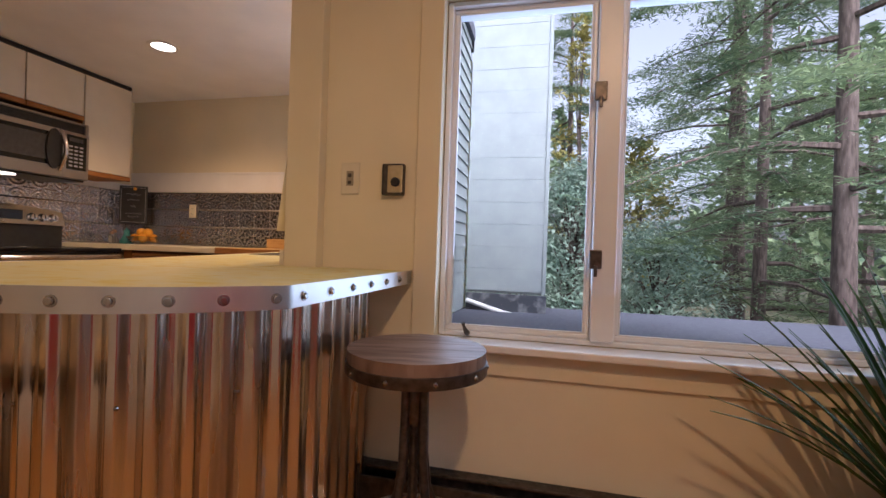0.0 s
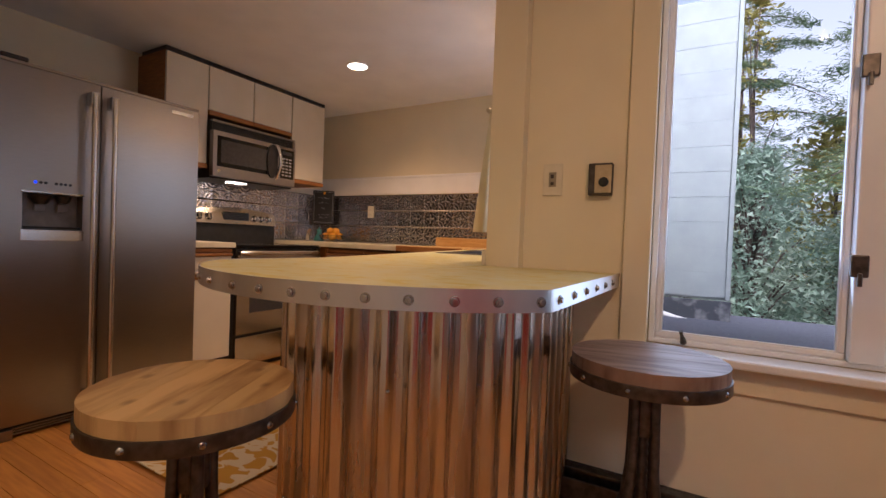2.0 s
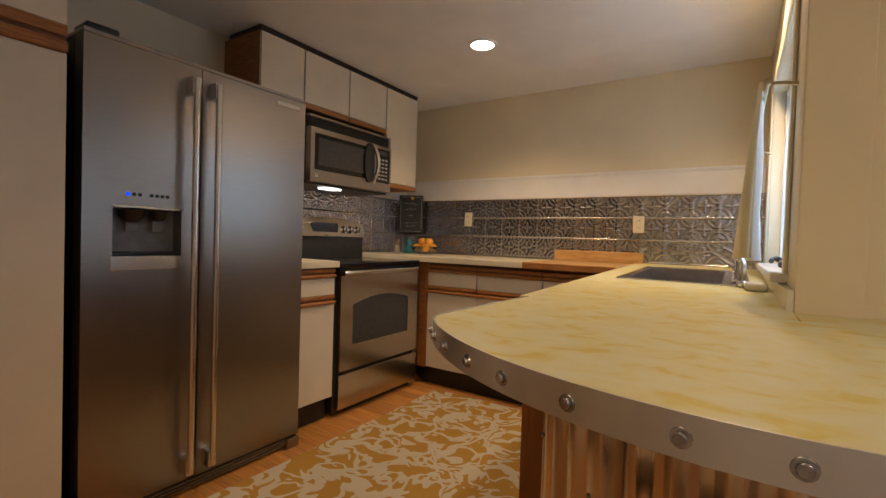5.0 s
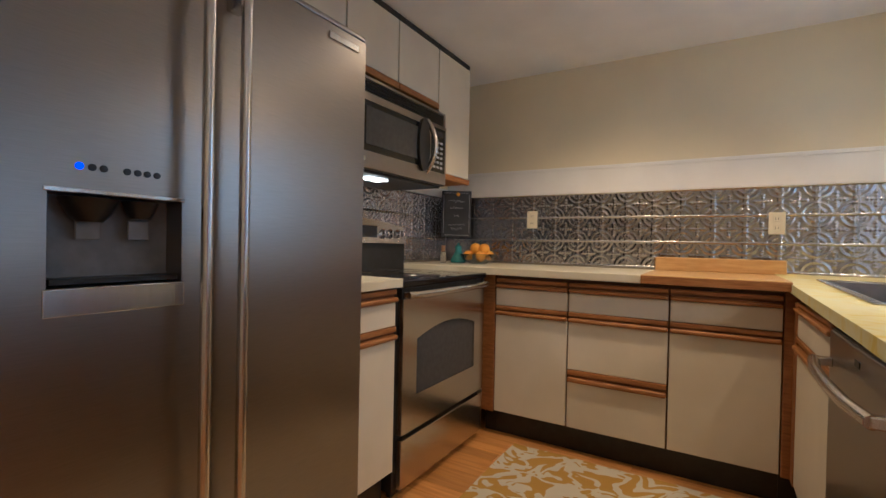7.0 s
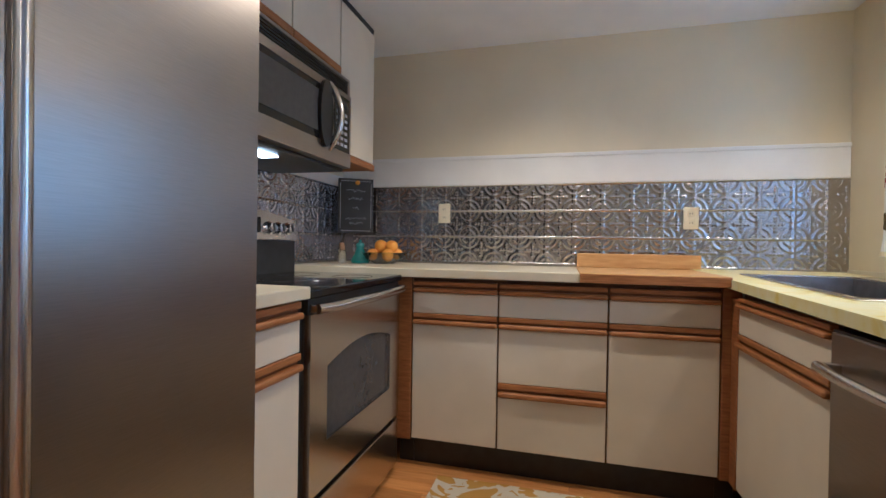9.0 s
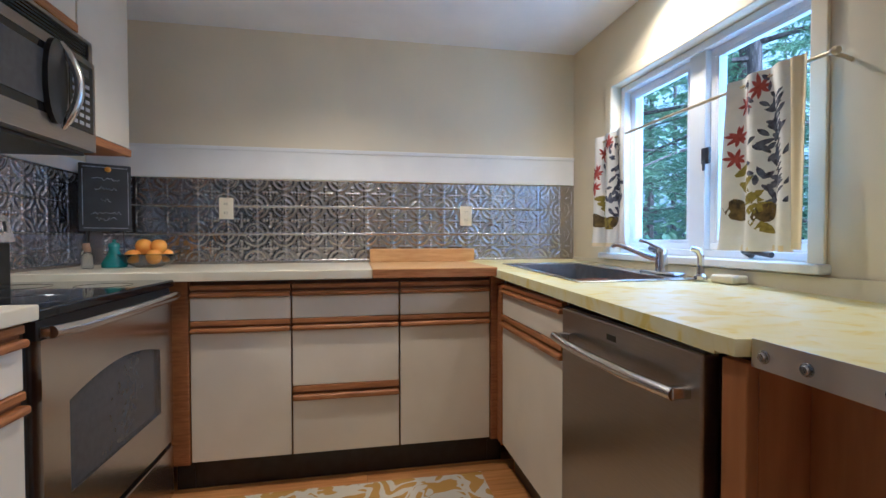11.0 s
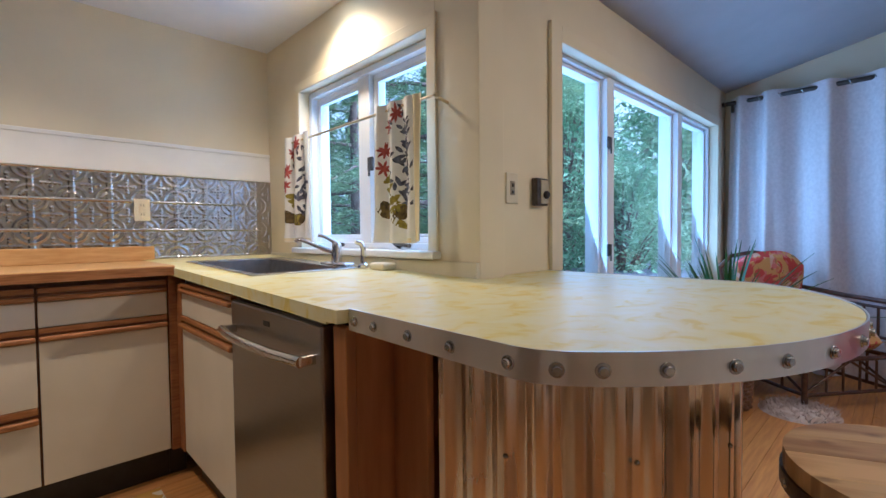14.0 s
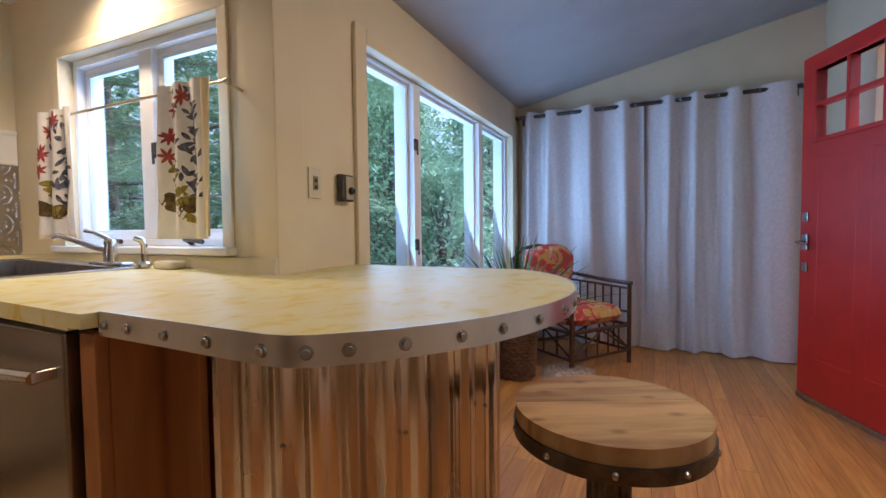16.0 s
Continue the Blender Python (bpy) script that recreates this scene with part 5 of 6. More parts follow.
CAFE = mat("white_cafe_cloth", (0.80, 0.80, 0.79), (0.85, 0.85, 0.84), 30, 0.85, bump=0.15, bscale=400)
PRINT_OLIVE = mat("olive_print", (0.20, 0.17, 0.015), (0.34, 0.28, 0.03), 60, 0.85)
PRINT_BROWN = mat("brown_print", (0.05, 0.035, 0.015), (0.17, 0.12, 0.03), 50, 0.85)
PRINT_RED = mat("red_print", (0.25, 0.03, 0.03), (0.38, 0.09, 0.07), 50, 0.85)
PRINT_INK = mat("ink_print", (0.025, 0.028, 0.055), (0.16, 0.17, 0.24), 45, 0.85)
cafe("cafe_curtain", "white cafe curtain printed with dark, red and olive leaves", 2.665, 2.985, 1.035, 1.59, 2.5, 0.84, 0.0, 5, True)
c2 = cafe("cafe_curtain", "white printed cafe curtain with yellow lining at its edge", 1.84, 2.10, 1.035, 1.585, 2.2, 0.84, 0.0, 8, True)
grid = [[(-0.014 - 0.05 * f * u - 0.006 * math.sin(7.5 * u + f), -0.112 - 0.072 * u * (0.75 + 0.25 * f) - 0.015 * f, 0.012 - 0.553 * f) for u in [i / 12 for i in range(13)]] for f in [j / 8 for j in range(9)]]
part("lining", sheet(bmesh.new(), grid, 0.0015), CAFE_LINING, c2, "plain yellow lining", smooth=True)

# ---- bar stools ----


def stool(at, label, r, h, top_mat, rz):
    t = thing("bar_stool", label, "stool", "bar stools", at=at, rz=rz)
    rng = random.Random(int(h * 1000))
    edges = [-r, -r * 0.58 + rng.uniform(-0.01, 0.01), -r * 0.12, r * 0.3 + rng.uniform(-0.01, 0.01), r * 0.68, r]
    for ya, yb in zip(edges, edges[1:]):
        ya, yb = ya + 0.0002, yb - 0.0002
        cut = [ya + (yb - ya) * k / 8 for k in range(9)]
        rim = [(math.sqrt(max(0.0, r * r - q * q)), q) for q in cut] + [(-math.sqrt(max(0.0, r * r - q * q)), q) for q in cut[::-1]]
        rim = [p for k, p in enumerate(rim) if k == 0 or math.hypot(p[0] - rim[k - 1][0], p[1] - rim[k - 1][1]) > 1e-4]
        bm = prism(bmesh.new(), rim, h - 0.034, h + rng.uniform(-0.0008, 0))
        bmesh.ops.bevel(bm, geom=[e for e in bm.edges if all(v.co.z > h - 0.01 for v in e.verts)], offset=0.0007, segments=1, affect="EDGES")
        part("seat_board", bm, top_mat, t)
    band = part("metal_band", lathe(bmesh.new(), [(r - 0.03, h - 0.066), (r + 0.003, h - 0.066), (r + 0.005, h - 0.063), (r + 0.005, h - 0.034), (r - 0.03, h - 0.0345)], 64), IRON, t, "dark iron band", smooth=True)
    for i in range(10):
        a = 2 * math.pi * i / 10
        b = part("rivet", lathe(bmesh.new(), [(0, 0.005), (0.005, 0.004), (0.0075, 0)], 10), BOLT, band, smooth=True)
        b.matrix_local = Matrix.Translation(((r + 0.005) * math.cos(a), (r + 0.005) * math.sin(a), h - 0.05)) @ Vector((math.cos(a), math.sin(a), 0)).to_track_quat("Z", "Y").to_matrix().to_4x4()
    part("screw_post", lathe(bmesh.new(), [(0.014, 0.12)] + [(0.016 if k % 2 else 0.013, 0.13 + 0.012 * k) for k in range(int((h - 0.2) / 0.012))] + [(0.06, h - 0.075), (0.09, h - 0.066), (0, h - 0.066)], 16), IRON, t, smooth=True)
    for i in range(4):
        a = math.pi / 4 + math.pi / 2 * i
        d = Vector((math.cos(a), math.sin(a), 0))
        prof = [(0.036, h - 0.08), (0.036, h - 0.18), (0.040, h - 0.32), (0.055, h - 0.42), (0.10, h - 0.52), (0.155, 0.06), (0.185, 0.0)]
        part("leg", tube(bmesh.new(), [d * rr + Vector((0, 0, max(z, 0.012))) for rr, z in prof], 0.0135, 10), IRON, t, smooth=True)
        part("foot", lathe(bmesh.new(), [(0.016, 0), (0.017, 0.012), (0.0, 0.014)], 12, tuple(d * 0.185)), BLACK, t)
    part("collar", lathe(bmesh.new(), [(0.03, h - 0.22), (0.034, h - 0.21), (0.034, h - 0.1), (0.03, h - 0.09)], 16), IRON, t, smooth=True)
    part("foot_ring", ring(bmesh.new(), (0, 0, 0.17), 0.185, 0.009, 48, 8), BOLT, t, "worn steel foot ring", smooth=True)
    for i in range(4):
        a = math.pi / 4 + math.pi / 2 * i
        d = Vector((math.cos(a), math.sin(a), 0))
        part("ring_stay", tube(bmesh.new(), [d * 0.115 + Vector((0, 0, 0.17)), d * 0.182 + Vector((0, 0, 0.17))], 0.006, 6), IRON, t)
    return t


STOOLGREY = mat("weathered_stool_top", (0.115, 0.06, 0.034), (0.25, 0.16, 0.105), 5, 0.55, bump=0.15, bscale=30, stretch=(1.0, 7, 1), detail=8, rough2=0.42, local=True, rnd=0.12, lo=0.3, hi=0.6)
stool((-0.043, 1.305, 0), "round weathered brown wood bar stool by the window", 0.2, 0.704, STOOLGREY, 12)
stool((-0.84, 0.503, 0), "round pale pine bar stool with iron base by the bar", 0.198, 0.679, STOOLWOOD, 116)

# ---- rug ----


def rug_mat():
    m = mat("ochre_rug_print", (0.5, 0.3, 0.05), rough=0.9, bump=0.3, bscale=500)
    nt = m.node_tree
    b = nt.nodes["Principled BSDF"]
    geo = nt.nodes.new("ShaderNodeNewGeometry")
    n = nt.nodes.new("ShaderNodeTexNoise")
    n.inputs["Scale"].default_value, n.inputs["Detail"].default_value, n.inputs["Distortion"].default_value = 6.0, 1.0, 1.5
    v = nt.nodes.new("ShaderNodeTexVoronoi")
    v.feature = "DISTANCE_TO_EDGE"
    v.inputs["Scale"].default_value = 7.0
    add = nt.nodes.new("ShaderNodeMix")
    add.data_type = "VECTOR"
    add.inputs[0].default_value = 0.22
    nt.links.new(geo.outputs["Position"], n.inputs["Vector"])
    nt.links.new(geo.outputs["Position"], add.inputs[4])
    nt.links.new(n.outputs[1], add.inputs[5])
    nt.links.new(add.outputs[1], v.inputs["Vector"])
    e = nt.nodes.new("ShaderNodeMapRange")
    e.inputs[1].default_value, e.inputs[2].default_value = 0.085, 0.10
    nt.links.new(v.outputs["Distance"], e.inputs[0])
    g = nt.nodes.new("ShaderNodeMapRange")
    g.inputs[1].default_value, g.inputs[2].default_value = 0.60, 0.615
    g.inputs[3].default_value, g.inputs[4].default_value = 1, 0
    nt.links.new(n.outputs[0], g.inputs[0])
    mul = nt.nodes.new("ShaderNodeMath")
    mul.operation = "MULTIPLY"
    nt.links.new(e.outputs[0], mul.inputs[0])
    nt.links.new(g.outputs[0], mul.inputs[1])
    mx = nt.nodes.new("ShaderNodeMix")
    mx.data_type = "RGBA"
    mx.inputs[6].default_value, mx.inputs[7].default_value = (0.62, 0.56, 0.44, 1), (0.47, 0.27, 0.035, 1)
    nt.links.new(mul.outputs[0], mx.inputs[0])
    nt.links.new(mx.outputs[2], b.inputs["Base Color"])
    return m


rugob = thing("rug", "ochre and cream floral printed rug on the kitchen floor", "rug", at=(-2.0, 1.835, 0.006))
grid = [[(-0.54 + 1.08 * i / 12, -0.885 + 1.77 * j / 18, 0.004 + 0.003 * math.sin(i * 1.3 + j * 0.9) * (0.3 + abs(i - 6) / 9)) for i in range(13)] for j in range(19)]
part("woven_cloth", sheet(bmesh.new(), grid, 0.005), rug_mat(), rugob, smooth=True)

# ---- sitting area ----
XD = 2.46
dr_rod = thing("drape_rod", "black iron curtain rod with bracket ends", "curtain rod", at=(XD, 0.52, 2.125))
part("rod", tube(bmesh.new(), [(0, -1.13, 0), (0, 1.11, 0)], 0.017, 12), IRON, dr_rod, smooth=True)
for y in (-1.07, 1.06):
    part("bracket", B((-0.012, 0.088, y - 0.01, y + 0.01, -0.075, -0.06), (-0.012, 0.012, y - 0.01, y + 0.01, -0.06, 0.0), (0.078, 0.088, y - 0.02, y + 0.02, -0.11, 0.0), bevel=0.003), IRON, dr_rod)
for y in (-1.15, 1.12):
    part("finial", lathe(bmesh.new(), [(0, 0.02), (0.018, 0.014), (0.02, 0), (0.0, 0.0)], 14), IRON, dr_rod).matrix_local = Matrix.Translation((0, y, 0)) @ pose(0, 0, 0, -90 if y > 0 else 90)
for k, (y0, y1, folds, ph) in enumerate(((0.52, 1.60, 4, 0.0), (-0.60, 0.50, 4, 1.2))):
    dp_ = thing("drape", "long white patterned grommet drape reaching the floor", "curtain", "drapes", at=(XD, (y0 + y1) / 2, 0))
    rng = random.Random(60 + k)
    grid = []
    NU, NV = 120, 26
    kinks = [rng.uniform(-1, 1) for _ in range(12)]
    for j in range(NV + 1):
        f = j / NV
        z = 2.165 - f * 2.155
        row = []
        for i in range(NU + 1):
            u = i / NU
            a = 2 * math.pi * folds * (u + 0.035 * math.sin(6.9 * u + 2.1 * k) + 0.02 * math.sin(15 * u + k)) + ph
            amp = 0.046 + 0.016 * f
            wob = 0.03 * f * math.sin(7.3 * u + 3 * f + kinks[int(u * 11)] * 0.3) + 0.012 * f * math.sin(23 * u)
            flare = -0.05 * max(0, f - 0.85) / 0.15
            row.append((amp * math.sin(a + 0.5 * f * math.sin(5 * u)) + (0.006 + 0.012 * f) * math.sin(2.3 * a + 1.3 * k + 2 * f) + wob + flare * (0.4 + 0.6 * abs(math.sin(a))), (u - 0.5) * (y1 - y0) * (1.0 + 0.05 * f) , z))
        grid.append(row)
    part("cloth", sheet(bmesh.new(), grid, 0.002), DRAPE, dp_, smooth=True)
    for i in range(2 * folds):
        u = (i + 0.5 - (ph / math.pi)) / (2 * folds)
        if 0 < u < 1:
            part("grommet", ring(bmesh.new(), (0, (u - 0.5) * (y1 - y0), 2.125), 0.024, 0.004, 18, 6), BOLT, dp_).matrix_local = Matrix.Translation((0, (u - 0.5) * (y1 - y0), 2.125)) @ pose(0, 0, 0, 60) @ Matrix.Translation((0, -(u - 0.5) * (y1 - y0), -2.125))

# rattan armchair
BAMBOO = mat("dark_rattan", (0.05, 0.022, 0.012), (0.10, 0.045, 0.022), 30, 0.32, bump=0.15, bscale=80)
ac = thing("armchair", "dark rattan armchair with red floral cushions", "chair", at=(1.87, 1.02, 0), rz=144)
W2, D2 = 0.305, 0.30


def pole(name, pts, r=0.014):
    bm = bmesh.new()
    tube(bm, pts, r, 10)
    part(name, bm, BAMBOO, ac, smooth=True)


for sx in (-1, 1):
    pole("front_leg", [(sx * W2, D2, 0), (sx * W2, D2, 0.62)], 0.017)
    pole("back_leg", [(sx * W2, -D2, 0), (sx * W2, -D2, 0.45), (sx * W2 * 0.95, -D2 - 0.1, 0.81)], 0.017)
    pole("arm", [(sx * W2, D2 + 0.02, 0.625), (sx * W2, 0, 0.635), (sx * W2, -D2 - 0.03, 0.66)], 0.016)
    pole("arm_rail", [(sx * W2, D2, 0.585), (sx * W2, -D2 - 0.02, 0.60)], 0.01)
    pole("side_rail", [(sx * W2, D2, 0.30), (sx * W2, -D2, 0.30)], 0.014)
    pole("side_rail", [(sx * W2, D2, 0.40), (sx * W2, -D2, 0.40)], 0.01)
    pole("low_stretcher", [(sx * W2, D2, 0.10), (sx * W2, -D2, 0.10)], 0.011)
    pole("brace", [(sx * W2, D2, 0.11), (sx * W2, 0, 0.29)], 0.008)
    pole("brace", [(sx * W2, -D2, 0.11), (sx * W2, 0, 0.29)], 0.008)
    for i in range(6):
        y = D2 - 0.09 - i * 0.085
        pole("arm_spindle", [(sx * W2, y, 0.40), (sx * W2, y, 0.59)], 0.008)
    for i in range(3):
        y = D2 - 0.15 - i * 0.15
        pole("lower_spindle", [(sx * W2, y, 0.10), (sx * W2, y, 0.30)], 0.008)
for y in (D2, -D2):
    pole("cross_rail", [(-W2, y, 0.30), (W2, y, 0.30)], 0.015)
    pole("cross_stretcher", [(-W2, y, 0.10), (W2, y, 0.10)], 0.011)
    pole("brace", [(-W2, y, 0.11), (0, y, 0.29)], 0.008)
    pole("brace", [(W2, y, 0.11), (0, y, 0.29)], 0.008)
for i in range(4):
    x = -W2 + 0.12 + i * 0.115
    pole("front_spindle", [(x, D2, 0.10), (x, D2, 0.30)], 0.007)
pole("top_rail", [(-W2 * 0.95, -D2 - 0.1, 0.80), (-W2 * 0.6, -D2 - 0.115, 0.885), (0, -D2 - 0.12, 0.91), (W2 * 0.6, -D2 - 0.115, 0.885), (W2 * 0.95, -D2 - 0.1, 0.80)], 0.016)


def cushion(name, sx, sy, sz, m, parent, crown=0.0):
    bm = bmesh.new()
    n = 14
    rows_t, rows_b = [], []
    for j in range(n + 1):
        rt, rb = [], []
        for i in range(n + 1):
            u, v = 2 * i / n - 1, 2 * j / n - 1
            b = max(0.0, (1 - abs(u) ** 5) * (1 - abs(v) ** 5)) ** 0.35
            px, py = u * sx * (1 - 0.04 * v * v), v * sy * (1 - 0.04 * u * u) - crown * max(0.0, v) * abs(u) ** 3
            rt.append((px, py, sz * b))
            rb.append((px, py, -sz * b * 0.8))
        rows_t.append(rt)
        rows_b.append(rb)
    sheet(bm, rows_t)
    sheet(bm, rows_b)
    bmesh.ops.remove_doubles(bm, verts=bm.verts, dist=1e-4)
    return part(name, bm, m, parent, "red and gold floral cushion", smooth=True)


cushion("seat_cushion", 0.285, 0.29, 0.085, CUSHION, ac).location = (0, 0.01, 0.385)
bc = cushion("back_cushion", 0.285, 0.265, 0.08, CUSHION, ac, 0.10)
bc.matrix_local = Matrix.Translation((0, -D2 - 0.0, 0.665)) @ pose(0, 0, 0, 80)

# plant in a wicker basket
WICKER = mat("brown_wicker", (0.10, 0.05, 0.022), (0.19, 0.10, 0.05), 40, 0.7)
bk = thing("wicker_basket", "brown woven wicker basket on the floor holding a plant", "basket", at=(1.27, 1.32, 0))
wv = bmesh.new()
for j in range(14):
    rr = 0.125 + 0.02 * j / 13
    n = 64
    pts = [((rr + 0.006 * math.sin(16 * 2 * math.pi * i / n + math.pi * j)) * math.cos(2 * math.pi * i / n), (rr + 0.006 * math.sin(16 * 2 * math.pi * i / n + math.pi * j)) * math.sin(2 * math.pi * i / n), 0.015 + j * 0.0235) for i in range(n + 1)]
    tube(wv, pts, 0.012, 6, False)
part("weave", wv, WICKER, bk, smooth=True)
part("rim", ring(bmesh.new(), (0, 0, 0.345), 0.148, 0.016, 40, 8), WICKER, bk, smooth=True)
part("soil", lathe(bmesh.new(), [(0, 0.31), (0.14, 0.30)], 24), BARK, bk)
pl = thing("spiky_plant", "green spiky plant with long arching blades", "plant", at=(1.27, 1.32, 0.31))
rng = random.Random(12)
for i in range(96):
    a = rng.uniform(0, 6.28)
    L = rng.uniform(0.45, 0.86)
    up = rng.uniform(0.72, 1.56)
    d, w = Vector((math.cos(a), math.sin(a), 0)), rng.uniform(0.010, 0.019)
    side = Vector((-d.y, d.x, 0))
    bmb = bmesh.new()
    row = []
    for k in range(9):
        s = k / 8
        p = d * (0.03 + L * s * math.cos(up) + 0.10 * s * s) + Vector((0, 0, L * s * math.sin(up) - L * 0.34 * s ** 2.3 * math.cos(up * 0.9)))
        ww = w * (1 - s) ** 0.6 + 0.0008
        row.append([p - side * ww, p + Vector((0, 0, -ww * 0.4)), p + side * ww])
    sheet(bmb, row, 0.0012)
    part("blade", bmb, BLADE, pl)
FUR = mat("fleece", (0.55, 0.42, 0.32), (0.7, 0.6, 0.5), 30, 0.95, bump=0.8, bscale=120)
sk2 = thing("sheepskin", "pale fluffy sheepskin lying on the floor by the chair", "sheepskin", at=(1.43, 0.98, 0.0))
bm = bmesh.new()
lathe(bm, [(0.0, 0.05), (0.1, 0.045), (0.16, 0.03), (0.2, 0.0)], 24)
for i in range(900):
    a, r = rng.uniform(0, 6.28), 0.19 * math.sqrt(rng.random())
    p = Vector((r * math.cos(a), r * math.sin(a), 0.048 * (1 - (r / 0.2) ** 2)))
    q = p + Vector((rng.uniform(-0.03, 0.03), rng.uniform(-0.03, 0.03), rng.uniform(0.01, 0.035)))
    s = Vector((0.004, 0.004, 0))
    bm.faces.new([bm.verts.new(p - s), bm.verts.new(p + s), bm.verts.new(q)])
part("fleece", bm, FUR, sk2)

# red entrance door, ajar
ang = math.degrees(math.atan2(-0.405 + 0.72, 1.585 - 0.72))
dd = thing("door_1", "red painted entrance door with a small four-light window, ajar", "door", kind="structure", at=(0.72, YS + 0.022, 0.012), rz=ang)
DW_, DH = 0.915, 2.04
gx0, gx1, gz0, gz1 = 0.12, 0.80, 1.555, 1.945
part("leaf", B((0, DW_, -0.022, 0.022, 0, gz0), (0, DW_, -0.022, 0.022, gz1, DH), (0, gx0, -0.022, 0.022, gz0, gz1), (gx1, DW_, -0.022, 0.022, gz0, gz1)), RED, dd)
lt = part("light_frame", B((gx0 - 0.02, gx1 + 0.02, -0.032, 0.032, gz0 - 0.025, gz0), (gx0 - 0.02, gx1 + 0.02, -0.032, 0.032, gz1, gz1 + 0.025), (gx0 - 0.025, gx0, -0.032, 0.032, gz0 - 0.025, gz1 + 0.025), (gx1, gx1 + 0.025, -0.032, 0.032, gz0 - 0.025, gz1 + 0.025), bevel=0.004), RED, dd)
for k in range(1, 3):
    x = gx0 + (gx1 - gx0) * k / 3
    part("muntin", B((x - 0.011, x + 0.011, -0.028, 0.028, gz0, gz1), bevel=0.004), RED, lt)
part("muntin", B((gx0, gx1, -0.027, 0.027, (gz0 + gz1) / 2 - 0.011, (gz0 + gz1) / 2 + 0.011), bevel=0.004), RED, lt)
part("pane", B((gx0, gx1, -0.003, 0.003, gz0, gz1)), PANE, dd).visible_shadow = False
for x0_, x1_ in ((0.13, 0.42), (0.5, 0.79)):
    for z0_, z1_ in ((0.25, 1.45),):
        part("panel_moulding", B((x0_, x1_, 0.018, 0.0235, z0_, z0_ + 0.018), (x0_, x1_, 0.018, 0.0235, z1_ - 0.018, z1_), (x0_, x0_ + 0.018, 0.018, 0.0235, z0_ + 0.018, z1_ - 0.018), (x1_ - 0.018, x1_, 0.018, 0.0235, z0_ + 0.018, z1_ - 0.018), bevel=0.0025), RED, dd)
for z in (1.10, 0.80):
    part("deadbolt", B((DW_ - 0.075, DW_ - 0.03, 0.022, 0.034, z - 0.028, z + 0.028), bevel=0.004), BOLT, dd, "brushed nickel deadbolt")
hs_ = part("handle_set", B((DW_ - 0.08, DW_ - 0.025, 0.022, 0.038, 0.90, 1.0), bevel=0.006), BOLT, dd, "brushed nickel handle set")
part("lever", tube(bmesh.new(), [(DW_ - 0.052, 0.04, 0.95), (DW_ - 0.052, 0.075, 0.95), (DW_ - 0.1, 0.085, 0.945), (DW_ - 0.16, 0.085, 0.94)], 0.009, 10), BOLT, hs_, smooth=True)
part("door_sweep", B((0.0, DW_, 0.0225, 0.03, 0.0, 0.03), bevel=0.002), BOLT, dd)
part("door_frame", B((-0.06, -0.012, -0.06, 0.01, -0.01, 2.08)), WHITE, dd)

# ---- pressed tin tiles ----
TS, TN = 0.149, 40


def tin_height(u, v):
    """Relief of one tile: flat upright straps, fine level seams, rings round the corners, petals and beads."""
    bump_at = lambda x, w: math.exp(-(x / w) ** 2)
    eu, ev = min(u, 1 - u), min(v, 1 - v)
    h = 0.0036 * (1 if eu < 0.055 else bump_at(eu - 0.055, 0.02)) + 0.0052 * bump_at(ev, 0.026)
    dc = math.hypot(eu, ev)
    h += 0.0024 * bump_at(dc - 0.40, 0.04)
    p, q = (eu + ev) / 1.414, (eu - ev) / 1.414
    h += 0.0036 * bump_at(p - 0.2, 0.07) * bump_at(q, 0.045)
    for bu, bv in ((0.5, 0.5), (0.5, 0.39), (0.5, 0.28), (0.39, 0.5), (0.28, 0.5), (0.21, 0.09), (0.09, 0.21)):
        h += 0.0042 * bump_at(math.hypot(eu - bu, ev - bv), 0.04)
    return h * 0.9


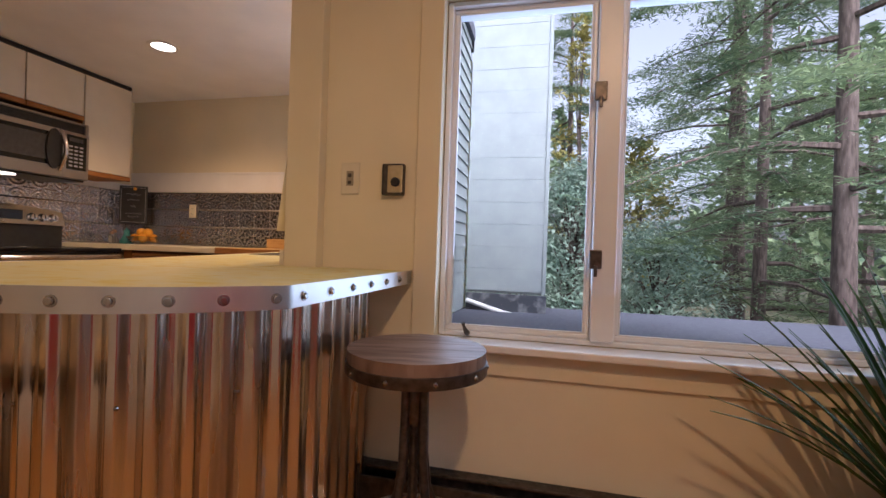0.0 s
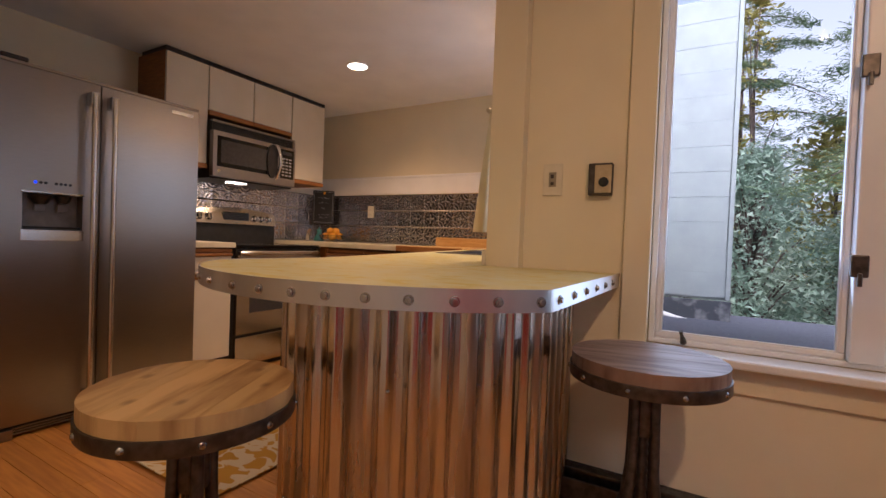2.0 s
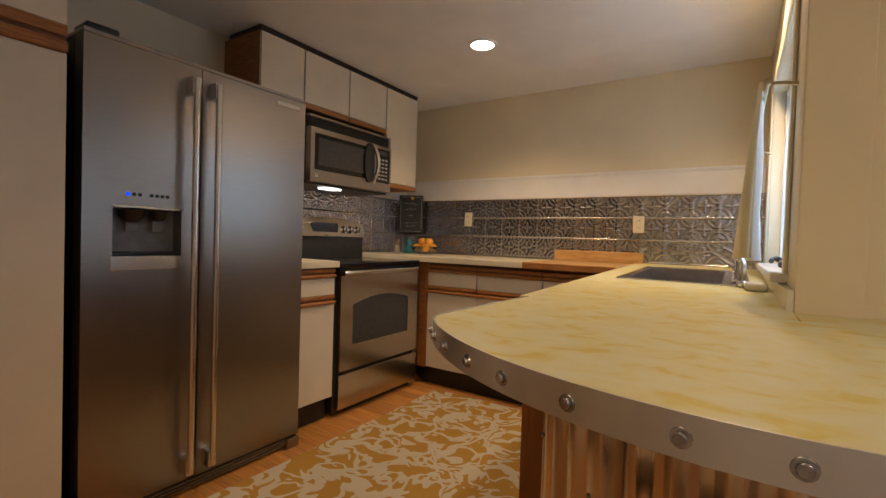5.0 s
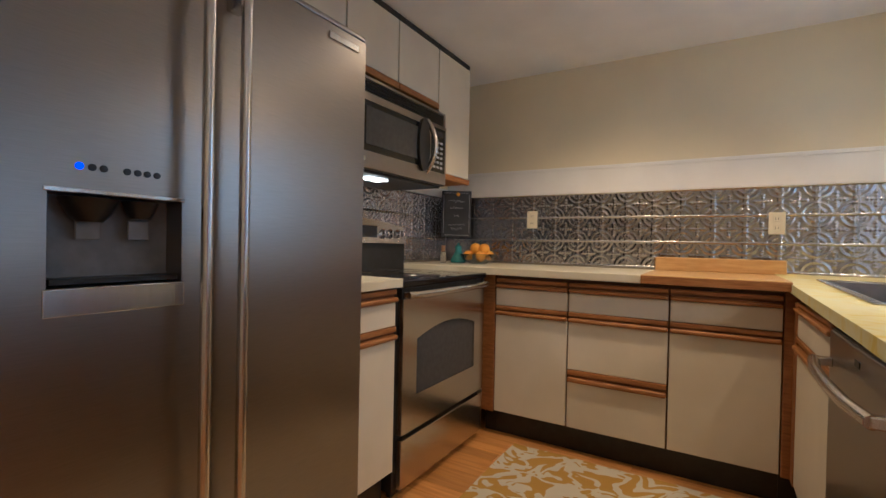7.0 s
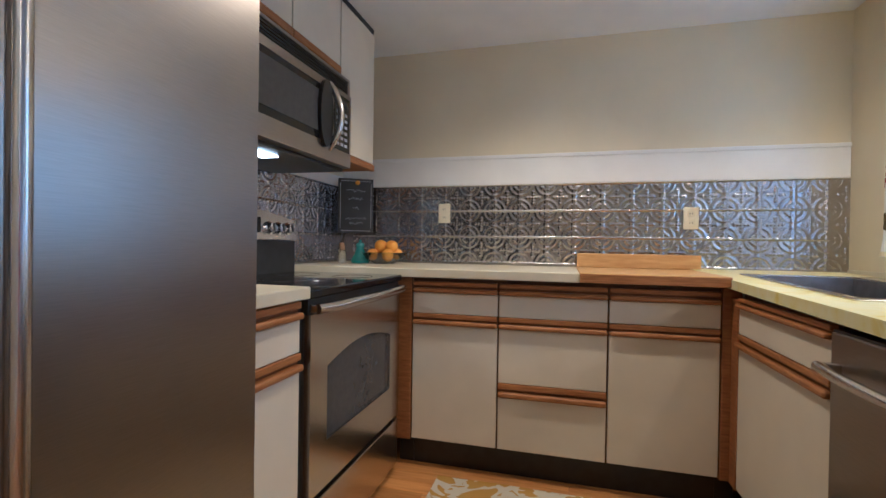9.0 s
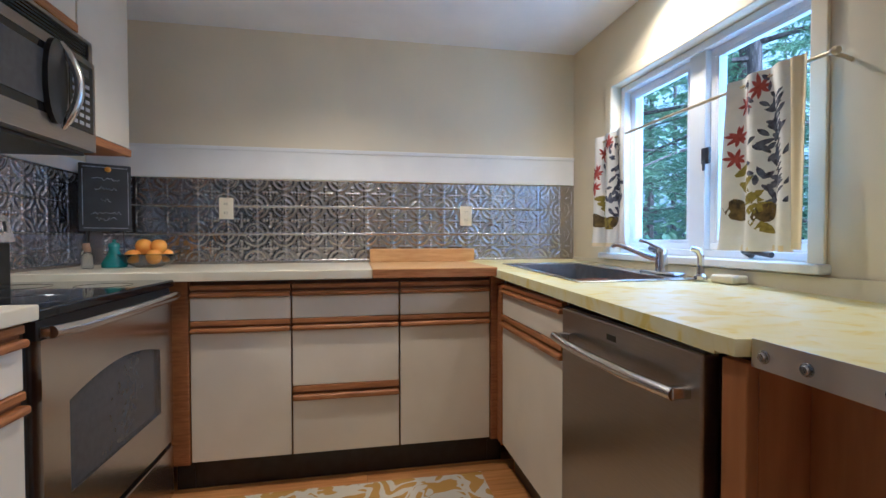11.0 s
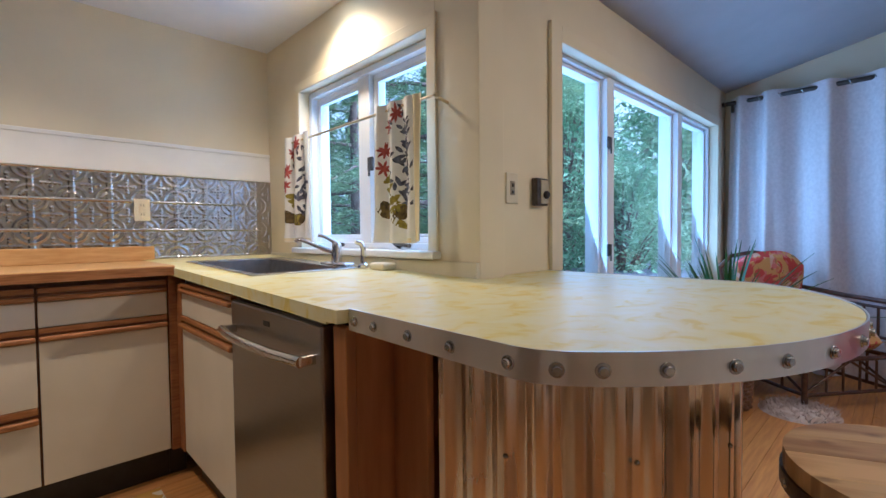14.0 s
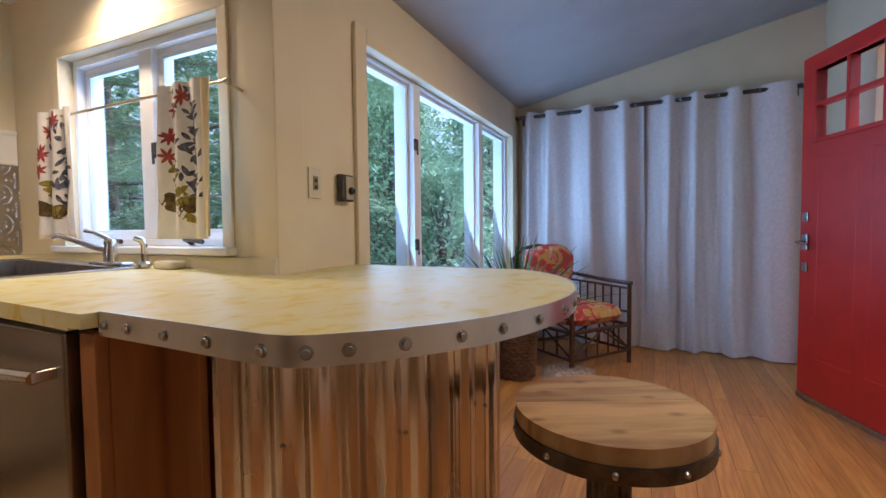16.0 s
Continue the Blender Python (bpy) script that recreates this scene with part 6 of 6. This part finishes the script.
bm = bmesh.new()
sheet(bm, [[(TS * (i / TN), -0.004 - tin_height(i / TN, j / TN), TS * j / TN) for i in range(TN + 1)] for j in range(TN + 1)])
bmesh.ops.recalc_face_normals(bm, faces=bm.faces)
tile_me = bpy.data.meshes.new("tin_tile")
bm.to_mesh(tile_me)
bm.free()
tile_me.materials.append(TIN)
for p in tile_me.polygons:
    p.use_smooth = True
tin_n = thing("tin_backsplash", "pressed tin tiles along the back wall", "backsplash", kind="structure", at=(0, YN, TOP + 0.053))
tin_w = thing("tin_backsplash_west", "pressed tin tiles behind the range", "backsplash", kind="structure", at=(XW, 0, TOP + 0.053), rz=90)
for r in range(3):
    for c in range(18):
        o = new("tin_tile", tile_me)
        o.parent, o.location = tin_n, (-0.617 - TS * (c + 1), 0, r * TS)
    for c in range(12):
        o = new("tin_tile", tile_me)
        o.parent, o.location = tin_w, (YN - 0.012 - TS * (c + 1), 0, r * TS)
part("backing", B((XW + 0.001, XK - 0.003, -0.003, -0.0005, -0.052, 3 * TS)), TIN, tin_n)
part("backing", B((1.60, YN - 0.004, -0.003, -0.0005, -0.052, 3 * TS)), TIN, tin_w)

# ---- oak strip floor ----
structure("subfloor", B((XW, XE, YS - 0.12, YN, -0.12, -0.012)), DARKWOOD, "dark underfloor below the boards", "floor")
FLOOR = mat("oak_strip_floor", (0.45, 0.195, 0.037), (0.60, 0.295, 0.068), 7, 0.36, bump=0.08, bscale=60, stretch=(0.7, 9, 1), detail=7, rough2=0.42, rnd=0.16)
floor = thing("floor", "warm oak strip floor", "floor", kind="structure")
rng = random.Random(21)
PW = 0.083
boards = {}


def plank_mesh(L):
    if L not in boards:
        me = bpy.data.meshes.new("plank")
        b_ = B((0.0006, L - 0.0006, 0.0006, PW - 0.0006, -0.012, 0.0), bevel=0.0012, seg=1)
        b_.to_mesh(me)
        b_.free()
        me.materials.append(FLOOR)
        boards[L] = me
    return boards[L]


y = YS
while y < YN - 0.02:
    x, end = XW, XE if y + PW < YL + 0.05 else XK
    first = True
    while x < end - 0.01:
        L = rng.choice((0.5, 0.8, 1.1)) if first else rng.choice((0.9, 1.2, 1.5, 1.9))
        first = False
        if x + L > end - 0.3:
            L = round(end - x, 2)
        o = new("plank", plank_mesh(L))
        o.parent, o.location = floor, (x, y, 0)
        x += L
    y += PW
